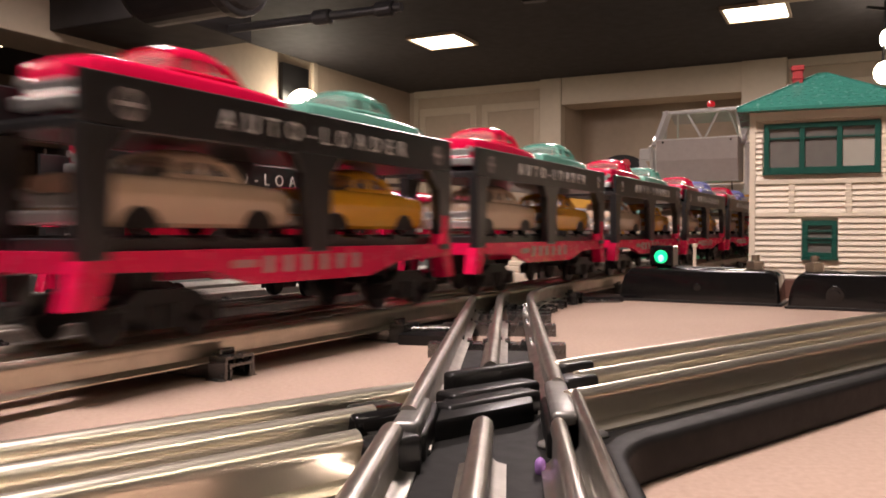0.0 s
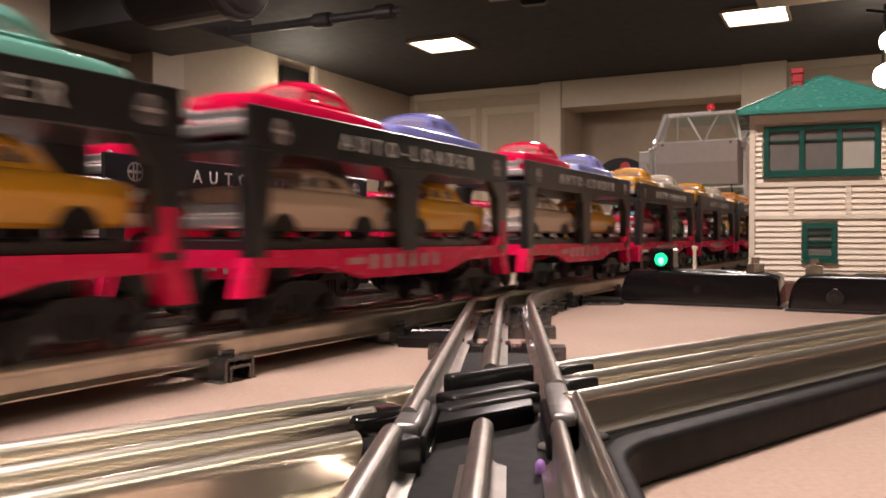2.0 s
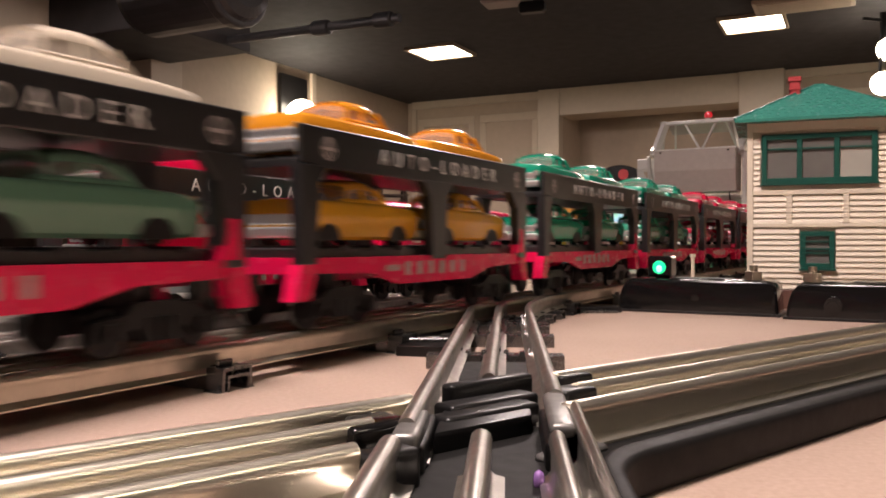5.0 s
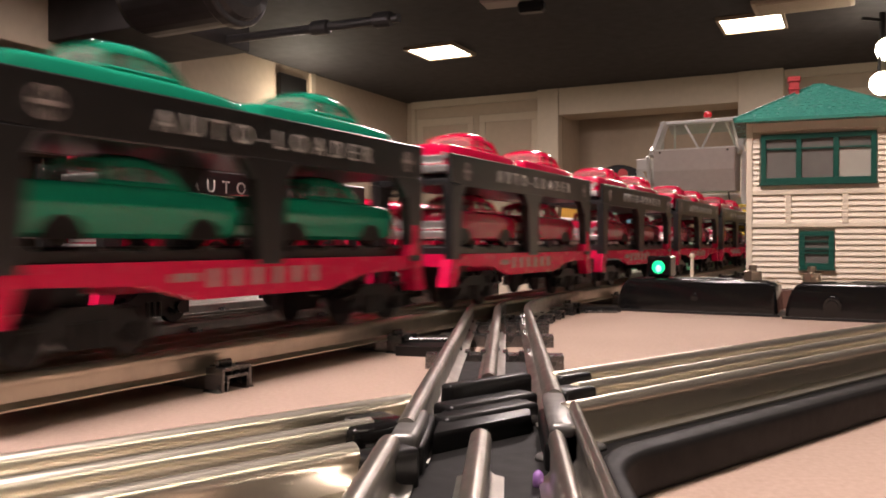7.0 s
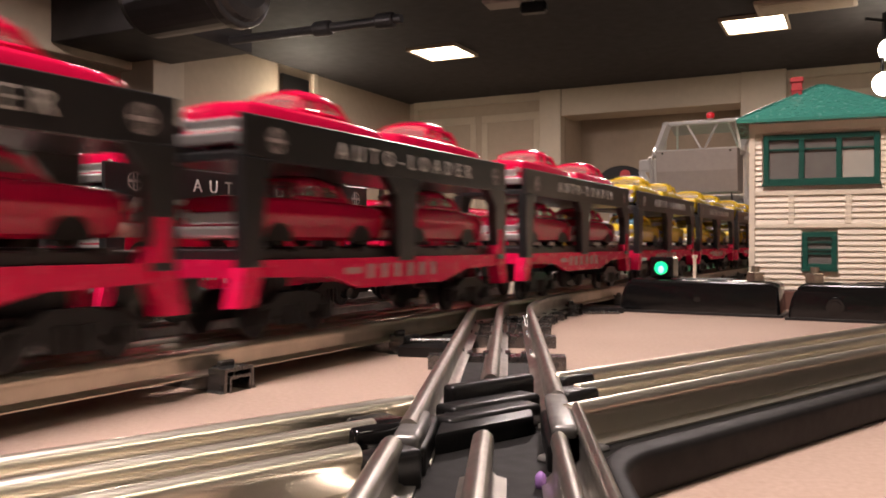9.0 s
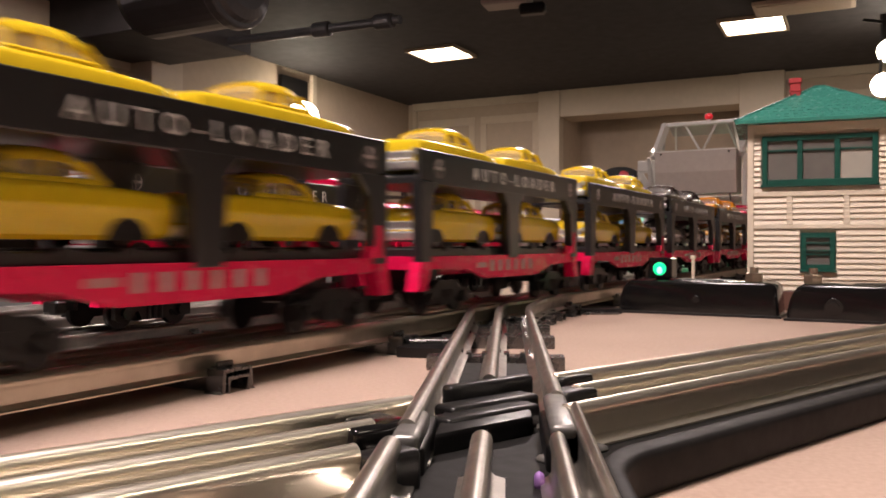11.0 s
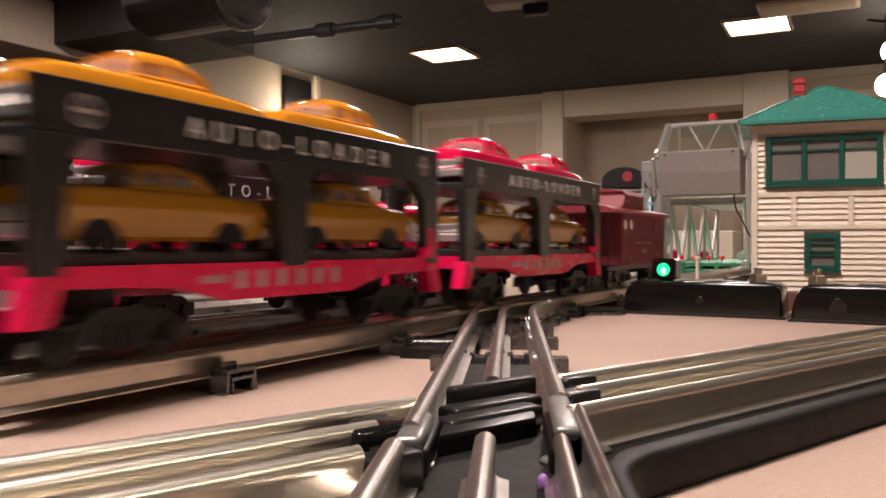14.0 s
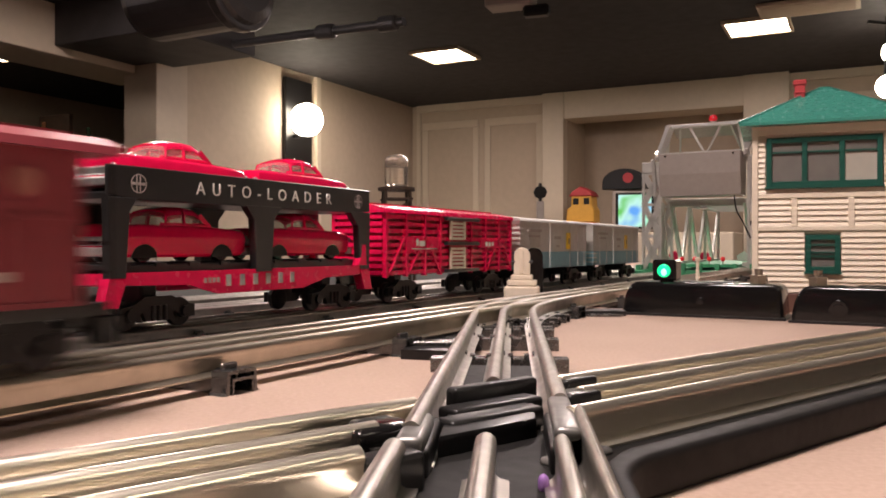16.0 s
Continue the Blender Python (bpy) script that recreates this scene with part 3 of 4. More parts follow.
def auto(color):
    """A moulded toy car, tail at x = 0, nose at 0.106."""
    mat = AUTO_MATS[color]
    a = thing("toy_automobile", AUTO_WORDS[color], "toy car", group="toy automobiles")
    secs = [(.0, .0184, .0062, .0200), (.0012, .0200, .0042, .0216), (.006, .0207, .0034, .0222), (.024, .0209, .0032, .0224), (.060, .0209, .0032, .0222),
            (.076, .0208, .0032, .0219), (.092, .0206, .0034, .0211), (.1010, .0202, .0040, .0203), (.1046, .0192, .0052, .0193), (.106, .0176, .0068, .0180)]

    def shell(w, lo, hi):
        mid = lo + (hi - lo) * .62
        return [(-w * .90, lo), (-w * .985, lo + .0016), (-w * 1.0, mid - .0014), (-w * 1.025, mid), (-w * 1.01, mid + .0010), (-w * .995, hi - .0022), (-w * .95, hi - .0006), (-w * .84, hi + .0002), (0, hi + .0012),
                (w * .84, hi + .0002), (w * .95, hi - .0006), (w * .995, hi - .0022), (w * 1.01, mid + .0010), (w * 1.025, mid), (w * 1.0, mid - .0014), (w * .985, lo + .0016), (w * .90, lo)]
    part("body", loft(secs, shell), mat, a, smooth=True)
    z0 = .0212
    # x, half width, height of the cabin's outline
    cab = [(.0355, .0172, .0010), (.0368, .0169, .0072), (.0386, .0166, .0108), (.0440, .0164, .0125), (.0550, .0163, .0130), (.0625, .0163, .0123), (.0675, .0165, .0098), (.0725, .0168, .0056), (.0770, .0172, .0010)]

    def outline(x):
        i = max(j for j in range(len(cab) - 1) if cab[j][0] <= x)
        q = (x - cab[i][0]) / (cab[i + 1][0] - cab[i][0])
        return [cab[i][k] + q * (cab[i + 1][k] - cab[i][k]) for k in (1, 2)]

    def on(x, k, s, out=0.0):
        w, h = outline(x)
        return Vector((x, s * (w * (1.04 - .16 * k) + out), z0 + h * k))
    # clear cabin insert, a thin shell under the painted roof
    glass = loft([(x, w, h) for x, w, h in cab], lambda w, h: [(-w * 1.02, z0 - .001), (-w * .98, z0 + h * .30), (-w * .90, z0 + h * .80), (-w * .5, z0 + h * .93), (0, z0 + h * .96),
                 (w * .5, z0 + h * .93), (w * .90, z0 + h * .80), (w * .98, z0 + h * .30), (w * 1.02, z0 - .001)])
    part("cabin_glass", glass, AUTO_PANES[color], a, "clear tinted plastic windows", smooth=True)
    top = [c for c in cab if .0380 < c[0] < .0690]
    part("roof", loft(top, lambda w, h: [(-w * .95, z0 + h - .0046), (-w * .93, z0 + h - .0026), (-w * .80, z0 + h - .0004), (-w * .45, z0 + h + .0006), (0, z0 + h + .0010),
         (w * .45, z0 + h + .0006), (w * .80, z0 + h - .0004), (w * .93, z0 + h - .0026), (w * .95, z0 + h - .0046), (0, z0 + h - .0020)]), mat, a, smooth=True)
    for s in (-1, 1):
        for xa, xb, wide in ((.0372, .0396, .0030), (.0525, .0530, .0024), (.0738, .0668, .0028)):
            p, q = on(xa, .02, s, .0003), on(xb, .84, s, .0003)
            bar("pillar", p, q, .0012, wide, mat, a)
        part("belt_moulding", prism([(.0310, z0 - .001), (.0790, z0 - .001), (.0745, z0 + .0030), (.0350, z0 + .0030)], s * .0152, s * .0176, bevel=.0008), mat, a)
    for x in (.0190, .0815):
        for s in (-1, 1):
            w = part("wheel", cyl(.0060, .0052, axis="Y", seg=18, bevel=.0008), GLOSS, a, "black wheel")
            w.location = (x, s * .0176, .0060)
            part("wheel_arch", prism([(x + math.cos(math.pi * i / 9) * .0092, .0030 + math.sin(math.pi * i / 9) * .0082) for i in range(10)], s * .0198, s * .0209), BLACK, a)
    for x, s in ((0, -1), (.106, 1)):
        b = part("bumper", box(-.0024, .0024, -.0200, .0200, -.0026, .0026, .0011, seg=2), CHROME, a, "chrome bumper")
        b.location = (x + s * .0008, 0, .0066)
        g = part("grille", box(-.0014, .0014, -.0165, .0165, -.0026, .0026, .0008), CHROME, a, "chrome grille")
        g.location = (x - s * .0004, 0, .0128)
        for y in (-.0175, .0175):
            part("headlight", cyl(.0020, .0022, (x, y, .0150), "X", 12), CHROME, a)
    return a


def clear_plastic(name, tint):
    m = material(name, tint, 0.06, coat=0.8)
    m.node_tree.nodes["Principled BSDF"].inputs["Alpha"].default_value = 0.42
    return m


AUTO_COLORS = {"red": (0.74, 0.006, 0.068), "teal": (0.16, 0.42, 0.34), "cream": (0.64, 0.47, 0.34), "gold": (0.74, 0.36, 0.03), "lavender": (0.24, 0.26, 0.62),
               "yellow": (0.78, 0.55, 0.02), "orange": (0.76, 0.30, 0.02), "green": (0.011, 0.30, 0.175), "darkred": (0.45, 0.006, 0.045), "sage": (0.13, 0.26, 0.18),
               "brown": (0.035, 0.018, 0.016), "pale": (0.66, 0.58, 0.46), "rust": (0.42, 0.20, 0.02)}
AUTO_WORDS = {"red": "glossy bright red plastic toy automobile with chrome bumpers", "teal": "pale teal plastic toy automobile with chrome bumpers",
              "cream": "cream plastic toy automobile with chrome bumpers", "gold": "golden orange plastic toy automobile with chrome bumpers",
              "lavender": "lavender blue plastic toy automobile with chrome bumpers", "yellow": "bright yellow plastic toy automobile with chrome bumpers",
              "orange": "light orange plastic toy automobile with chrome bumpers", "green": "emerald green plastic toy automobile with chrome bumpers",
              "darkred": "deep red plastic toy automobile with chrome bumpers", "sage": "sage green plastic toy automobile with chrome bumpers",
              "brown": "dark brown plastic toy automobile with clear cabin", "pale": "pale tan plastic toy automobile with chrome bumpers",
              "rust": "dull orange-brown plastic toy automobile with chrome bumpers"}
AUTO_MATS = {k: material(k + " car plastic", v, 0.20, grain=0.08, scale=150, coat=0.6) for k, v in AUTO_COLORS.items()}
AUTO_PANES = {k: clear_plastic(k + " tinted clear plastic", tuple(.55 * p + .45 * c for p, c in zip((0.60, 0.56, 0.52), v))) for k, v in AUTO_COLORS.items()}
AUTO_KIT = {k: auto(k) for k in AUTO_COLORS}
USED = set()


def take_auto(color):
    if color not in USED:
        USED.add(color)
        return AUTO_KIT[color]
    return copy_thing(AUTO_KIT[color], Matrix())


def load(colors):
    """Autos for one car: upper front, upper rear, lower front, lower rear, with their places on the car."""
    spots = [(.0130, DECK2 + .0002), (.1295, DECK2 + .0002), (.0130, SILL + .0052), (.1310, SILL + .0052)]
    return [(take_auto(c), Matrix.Translation((x, 0, z))) for c, (x, z) in zip(colors, spots)]


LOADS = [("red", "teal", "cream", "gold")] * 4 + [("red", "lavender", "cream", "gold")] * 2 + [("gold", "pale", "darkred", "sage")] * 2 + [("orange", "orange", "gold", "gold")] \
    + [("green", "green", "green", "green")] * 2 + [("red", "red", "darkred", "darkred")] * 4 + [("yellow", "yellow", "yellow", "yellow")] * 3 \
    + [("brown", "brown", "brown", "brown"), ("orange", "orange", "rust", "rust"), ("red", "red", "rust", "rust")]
FIRST = -2           # number of the leading car; the caboose follows the last
PITCH = 0.285
# seconds and the front corner of car 0 along the main line
RUN = [(0, .4586), (.5, .2740), (1.5, .454 - 2 * PITCH), (2.5, -.5190), (3, -.7190), (3.5, .5290 - 5 * PITCH), (4, .3500 - 5 * PITCH), (6.5, -1.9450), (7, .4280 - 9 * PITCH), (8.5, -2.7060), (9, .5345 - 12 * PITCH), (12.5, .4262 - 16 * PITCH), (13.6, .5850 - 18 * PITCH), (14.5, .2592 - 18 * PITCH), (15.5, -.1075 - 18 * PITCH), (16, -.2972 - 18 * PITCH)]


def run_at(t):
    for (t0, a), (t1, b) in zip(RUN, RUN[1:]):
        if t <= t1:
            return a + (b - a) * (t - t0) / (t1 - t0)
    return RUN[-1][1]


def ride(front, length):
    """The pose of a car whose front corner is at that place on the loop: both trucks stay over the rails."""
    x0, y0, _ = loop(front + .04)
    x1, y1, _ = loop(front + length - .04)
    d = Vector((x1 - x0, y1 - y0, 0))
    d.normalize()
    p = Vector((x0, y0, HEAD)) - d * .04
    return Matrix(((d.x, -d.y, 0, p.x), (d.y, d.x, 0, p.y), (0, 0, 1, p.z), (0, 0, 0, 1)))


def side_pose(front):
    p = V * LINE_D + U * front
    return Matrix(((U.x, -U.y, 0, p.x), (U.y, U.x, 0, p.y), (0, 0, 1, .0097), (0, 0, 0, 1)))


# ---- the standing train ----
still = auto_loader("black and red auto-loader car with four red autos, standing", "standing train cars")
still.matrix_basis = side_pose(.3005)
for a, m in load(("red", "red", "red", "red")):
    a.matrix_basis = still.matrix_basis @ m

TRAIN = []
for k, colors in enumerate(LOADS):
    c = copy_thing(still, Matrix())
    tagged(c, "black and red auto-loader car carrying four toy autos", "train car", "moving train cars")
    TRAIN.append((c, Matrix(), k + FIRST, CAR))
    for a, m in load(colors):
        TRAIN.append((a, m, k + FIRST, CAR))


def caboose():
    c = thing("caboose", "maroon plastic porthole caboose with cupola", "train car", group="moving train cars")
    L = .203
    X0, X1 = .034, L - .016
    part("body", box(X0, X1, -.0275, .0275, .0215, .0725, .001), MAROON, c)
    roof = [(-.0305, .0715), (-.0295, .0745), (-.018, .0785), (0, .080), (.018, .0785), (.0295, .0745), (.0305, .0715)]
    part("roof", prism(roof, .001, L - .001, "yz"), MAROON, c)
    cup = prism([(-.0215, .077), (-.0230, .0905), (-.019, .0940), (0, .0955), (.019, .0940), (.0230, .0905), (.0215, .077)], .055, .131, "yz", bevel=.001)
    for v in cup.verts:
        if v.co.z > .085:
            v.co.x += .007 if v.co.x < .09 else -.006
    part("cupola", cup, MAROON, c)
    part("cupola_roof", prism([(-.0236, .0905), (-.0195, .0950), (0, .0966), (.0195, .0950), (.0236, .0905), (.019, .0935), (-.019, .0935)], .0605, .1265, "yz"), MAROON, c)
    part("roof_walk", box(.134, L - .004, -.006, .006, .0792, .0812), MAROON, c)
    part("chimney", cyl(.0030, .012, (.148, .012, .0835), "Z", 14), MAROON, c)
    for s in (-1, 1):
        part("end_wall", box(*((X0 - .0012, X0 - .0002) if s < 0 else (X1 + .0002, X1 + .0012)), -.0262, .0262, .0225, .0715), MAROON, c)
        part("end_door", box(*((X0 - .0022, X0 - .0010) if s < 0 else (X1 + .0010, X1 + .0022)), -.0070, .0070, .0235, .0600, .0004), MAROON, c)
        for k in range(13):
            x = X0 + .004 + k * (X1 - X0 - .008) / 12
            part("rivet_strip", box(x - .0003, x + .0003, s * .0276 - .0004, s * .0276 + .0004, .0236, .0488), MAROON, c)
    for x in (.074, .091, .114):
        for s in (-1, 1):
            part("cupola_window", box(x - .0050, x + .0050, s * .0226 - .0007, s * .0226 + .0007, .0815, .0880, .0003), DIMPANE, c, "dim cupola window")
    for x in (.0425, .062, .151, .167):
        for s in (-1, 1):
            part("window_rim", cyl(.0060, .0012, (x, s * .0276, .0608), "Y", 20), MAROON, c)
            part("porthole", cyl(.0046, .0022, (x, s * .0276, .0608), "Y", 20), LITPANE if x < .1 else DIMPANE, c, "round lit porthole window" if x < .1 else "round dark red porthole window")
    for s in (-1, 1):
        part("belt_rail", box(X0, X1, s * .0275 - .0008, s * .0275 + .0008, .0492, .0506), MAROON, c)
        part("sill_rail", box(X0, X1, s * .0275 - .0006, s * .0275 + .0006, .0215, .0232), MAROON, c)
        x = X0 if s < 0 else X1
        for y in (-.014, 0, .014):
            part("porthole", cyl(.0042, .0016, (x, y, .0608), "X", 18), DIMPANE, c)
    for x, z, w, h in ((.076, .0425, .031, .0018), (.113, .0425, .026, .0018), (.100, .0335, .019, .0036), (.058, .0285, .010, .0012), (.154, .0300, .009, .0030)):
        part("name_bar", box(x, x + w, -.0281, -.0276, z, z + h), DULLWHITE, c)
    part("frame", box(.002, L - .002, -.024, .024, .0172, .0217), GLOSS, c)
    for x, s in ((.004, -1), (L - .004, 1)):
        for y in (-.024, -.010, .010, .024):
            part("rail_post", cyl(.0007, .052, (x, y, .046), "Z", 8), GLOSS, c)
        for z in (.032, .042):
            part("hand_rail", cyl(.0007, .048, (x, 0, z), "Y", 8), GLOSS, c)
        for y in (-.022, .022):
            part("step", box(x - .004, x + .004, y - .004, y + .004, .008, .0175, .0006), GLOSS, c)
        coupler(c, x, s)
    truck(c, .048, .0185), truck(c, L - .045, .0185)
    return c


DIMPANE = material("dim red window plastic", (0.34, 0.14, 0.12), 0.22)
LITPANE = material("lit window plastic", (0.72, 0.50, 0.38), 0.4, emit=0.15)
TRAIN.append((caboose(), Matrix(), len(LOADS) + FIRST, .203))

# ---- more of the standing train ----


def stock_car():
    c = thing("stock_car", "bright red plastic cattle car with slatted sides", "train car", side_pose(.574), "standing train cars")
    L, W = .258, .0275
    z0, z1 = .0237, .0787
    part("body", box(.004, L - .004, -W + .004, W - .004, z0, z1, .0005), SHADEDRED, c, "red inner body, darkened for the shade behind the slats")
    roof = [(-W - .002, z1 - .001), (-W - .001, z1 + .0025), (-.014, z1 + .0062), (0, z1 + .0072), (.014, z1 + .0062), (W + .001, z1 + .0025), (W + .002, z1 - .001)]
    part("roof", prism(roof, 0, L, "yz"), RED, c)
    part("running_board", box(.004, L - .004, -.004, .004, z1 + .0068, z1 + .0086), RED, c)
    slats = [z0 + .001 + .0060 * k for k in range(9)]
    for s in (-1, 1):
        for z in slats:
            y0, y1 = sorted((s * W, s * (W - .0018)))
            part("slat", box(.003, L - .003, y0, y1, z, z + .0036), RED, c)
        y0, y1 = sorted((s * (W + .0010), s * (W - .0030)))
        for x in (.003, .035, .067, .095, .158, .190, .222, L - .0065):
            part("post", box(x, x + .0036, y0, y1, z0 - .001, z1), RED, c)
        for x, dx in ((.0075, .026), (.040, .026), (.093, -.025), (.194, .027), (.252, -.026)):
            bm = prism([(x, z0 + .002), (x + .003, z0 + .002), (x + dx + .003, z1 - .020), (x + dx, z1 - .020)], y0, y1)
            part("brace", bm, RED, c)
        part("name_board", box(.037, .092, y0, y1, z0 + .0215, z0 + .0345, .0003), RED, c)
        part("name_board", box(.180, .238, y0, y1, z0 + .0235, z0 + .0325, .0003), RED, c)
        # door
        d0, d1 = .1115, .1415
        part("door", box(d0, d1, *sorted((s * (W + .0010), s * (W + .0022))), z0 + .003, z1 - .004, .0003), SHADEDRED, c)
        for lo in (z0 + .004, z0 + .0320):
            for x in (d0, d1 - .003):
                part("door_stile", box(x, x + .003, *sorted((s * (W + .0018), s * (W + .0036))), lo, lo + .0205), CREAM, c, "cream door frame")
            for k in range(6):
                part("door_slat", box(d0, d1, *sorted((s * (W + .0018), s * (W + .0034))), lo + k * .0036, lo + k * .0036 + .0022), CREAM, c, "cream door slat")
        for z in (z0 + .0005, z0 + .0265, z1 - .005):
            part("door_rail", box(d0 - .008, d1 + .030, *sorted((s * (W + .0005), s * (W + .0042))), z, z + .0034, .0004), FRAME, c, "black door rail")
    for k, z in enumerate(slats):
        for x in (0.001, L - .003):
            part("end_slat", box(x, x + .002, -W + .002, W - .002, z, z + .0036), RED, c)
    for x, z, w, h in ((.052, z0 + .0262, .0035, .0062), (.057, z0 + .0255, .0100, .0050), (.044, z0 + .0228, .044, .0009), (.190, z0 + .0258, .0045, .0045), (.1975, z0 + .0258, .0040, .0045), (.2045, z0 + .0258, .0040, .0045)):
        part("name_bar", box(x, x + w, -W - .0014, -W - .0011, z, z + h), WHITE, c)
    truck(c, .042), truck(c, L - .042)
    coupler(c, .004, -1), coupler(c, L - .004, 1)
    return c


# the car's red, darkened: shade behind slats and door frames is in the colour
SHADEDRED = material("shaded red plastic", (0.40, 0.006, 0.02), 0.45, grain=0.2, scale=120)
stock_car()


def box_car(front):
    c = thing("box_car", "silver box car with a light blue lower band", "train car", side_pose(front), "standing train cars")
    L, W = .226, .0270
    z0, zm, z1 = .0227, .0427, .0787
    part("lower_body", box(.002, L - .002, -W, W, z0, zm, .0005), BLUE, c, "light blue lower side")
    part("upper_body", box(.002, L - .002, -W, W, zm, z1, .0005), SILVER, c)
    roof = [(-W - .0015, z1 - .0005), (-W, z1 + .002), (-.014, z1 + .0046), (0, z1 + .0052), (.014, z1 + .0046), (W, z1 + .002), (W + .0015, z1 - .0005)]
    part("roof", prism(roof, 0, L, "yz"), SILVER, c)
    part("door", box(.090, .140, -W - .0016, -W + .001, z0 + .001, z1 - .002, .0005), SILVER, c)
    part("door_band", box(.0902, .1398, -W - .0020, -W, z0 + .001, zm, .0003), BLUE, c)
    part("door_rail", box(.085, .190, -W - .0024, -W, z1 - .002, z1), SILVER, c)
    for k in range(9):
        part("ladder_rung", box(.0, .003, -W - .0012, -W + .012, z0 + .004 + k * .006, z0 + .0052 + k * .006), SILVER, c)
        part("ladder_rung", box(.004, .014, -W - .0014, -W, z0 + .004 + k * .006, z0 + .0052 + k * .006), SILVER, c)
    for x in (.030, .060, .160, .190, .214):
        part("side_rib", box(x, x + .0010, -W - .0006, -W, z0, z1), SILVER, c)
    part("placard", box(.148, .160, -W - .0012, -W, zm + .003, z1 - .012), YELLOW, c, "yellow placard with dark mark")
    part("placard_mark", box(.152, .156, -W - .0015, -W - .001, zm + .010, z1 - .019), FRAME, c)
    for x, z, w, h in ((.022, .066, .040, .0035), (.026, .060, .030, .0025), (.102, .058, .022, .004), (.108, .048, .012, .003)):
        part("name_bar", box(x, x + w, -W - .0020, -W - .0004, z, z + h), GREYBOX, c)
    truck(c, .040), truck(c, L - .040)
    coupler(c, .004, -1), coupler(c, L - .004, 1)
    return c


box_car(.853)
box_car(1.103)


# ---- beside the track ----
def tube(points, r, name, mat, parent=None, label=""):
    cu = bpy.data.curves.new(name, "CURVE")
    cu.dimensions, cu.bevel_depth, cu.bevel_resolution = "3D", r, 2
    sp = cu.splines.new("NURBS")
    sp.points.add(len(points) - 1)
    for p, q in zip(sp.points, points):
        p.co = (*q, 1)
    sp.use_endpoint_u, sp.order_u = True, 3
    cu.materials.append(mat)
    ob = new(name, cu)
    ob.parent = parent
    if label:
        ob["label"] = label
    return ob


def motor_box(x, y, lantern):
    m = pose(x, y, 0, 0, 0, math.degrees(math.atan2(V.y, V.x)))
    c = thing("switch_machine", "glossy black switch motor housing with brass nut" + (" and lit green lantern" if lantern else ""), "switch machine", m, "switch machines")
    L, D, H = .130, .042, .0285
    end = [(0.0, .0012), (.0005, .008), (.0022, .0160), (.0045, .0218), (.0080, .0262), (.0120, H), (L - .008, H), (L - .0040, H - .0014), (L - .0015, H - .0050), (L, .0012)]
    bm = prism(end, 0, D)
    bmesh.ops.bevel(bm, geom=[e for e in bm.edges if max(v.co.z for v in e.verts) > .005 and abs(e.verts[0].co.y - e.verts[1].co.y) < 1e-6], offset=.0030, segments=3, affect="EDGES", profile=.5)
    part("housing", bm, GLOSS, c, "glossy black bakelite housing", smooth=True)
    part("base_plate", box(-.002, L + .002, -.001, D + .003, 0, .0022, .0004), BLACK, c)
    if lantern:
        part("screw", cyl(.0032, .002, (.066, .0002, .0135), "Y", 16, bevel=.0005), GLOSS, c)
    else:
        part("lens_ring", cyl(.0066, .003, (.033, .0002, .0120), "Y", 26, bevel=.0008), GLOSS, c, "black ring")
        part("screw", cyl(.0040, .0036, (.033, -.0004, .0120), "Y", 18, bevel=.0006), GLOSS, c)
    xs = L - .020 if lantern else .018
    part("binding_nut", cyl(.0072, .0075, (xs, .011, H + .0035), "Z", 6, bevel=.0005), NICKEL, c, "nickel thumb nut")
    part("binding_post", cyl(.0032, .0125, (xs, .011, H + .0058), "Z", 14), NICKEL, c)
    part("top_plate", box(.046, .092, .012, .030, H - .0004, H + .0008, .0003), BLACK, c)
    if lantern:
        part("lantern_stem", cyl(.006, .004, (.0345, .018, H + .001), "Z", 16), GLOSS, c)
        ln = part("lantern", box(.0245, .0445, .008, .027, H + .0012, H + .0190, .0012), GLOSS, c, "black lantern housing")
        part("lens", cyl(.0056, .003, (.0345, .0075, H + .0095), "Y", 24, bevel=.0008), GREENLIT, ln, "glowing green lens")
        part("lens_glow", ball(.0024, (.0347, .0060, H + .0082), (1, .5, 1.3)), GREENCORE, ln, "bright lens centre")
        part("lens_rim", cyl(.0068, .0016, (.0345, .0076, H + .0095), "Y", 24), GLOSS, ln)
    return c


NICKEL = material("dull nickel", (0.42, 0.36, 0.28), 0.35, 0.9, grain=0.3, scale=200)
motor_box(.1545, .708, True)
motor_box(.267, .6285, False)

# thin base strip of the switch at the foot of the first housing
sw = thing("track_switch_strip", "black sheet base strip of the track switch", "switch base", group="toy train track")
part("base_strip", box(.112, .155, .690, .716, 0, .0045, .0006), BLACK, sw)
part("switch_base", prism([(-.022, .425), (.006, .418), (.020, .515), (-.004, .520)], 0, .0052, "xy"), BLACK, sw)
part("switch_base_tie", box(-.034, .010, .440, .452, 0, .0075, .0006), STEEL, sw)
part("base_strip", box(.120, .150, .682, .691, 0, .0022, .0004), STEEL, sw)
tagged(tube([(.058, .520, .0010), (.066, .56, .0010), (.082, .62, .0010), (.100, .665, .0010), (.13, .700, .0010)], .0011, "wire", BLACK),
       "thin black wire lying on the board", "wire")


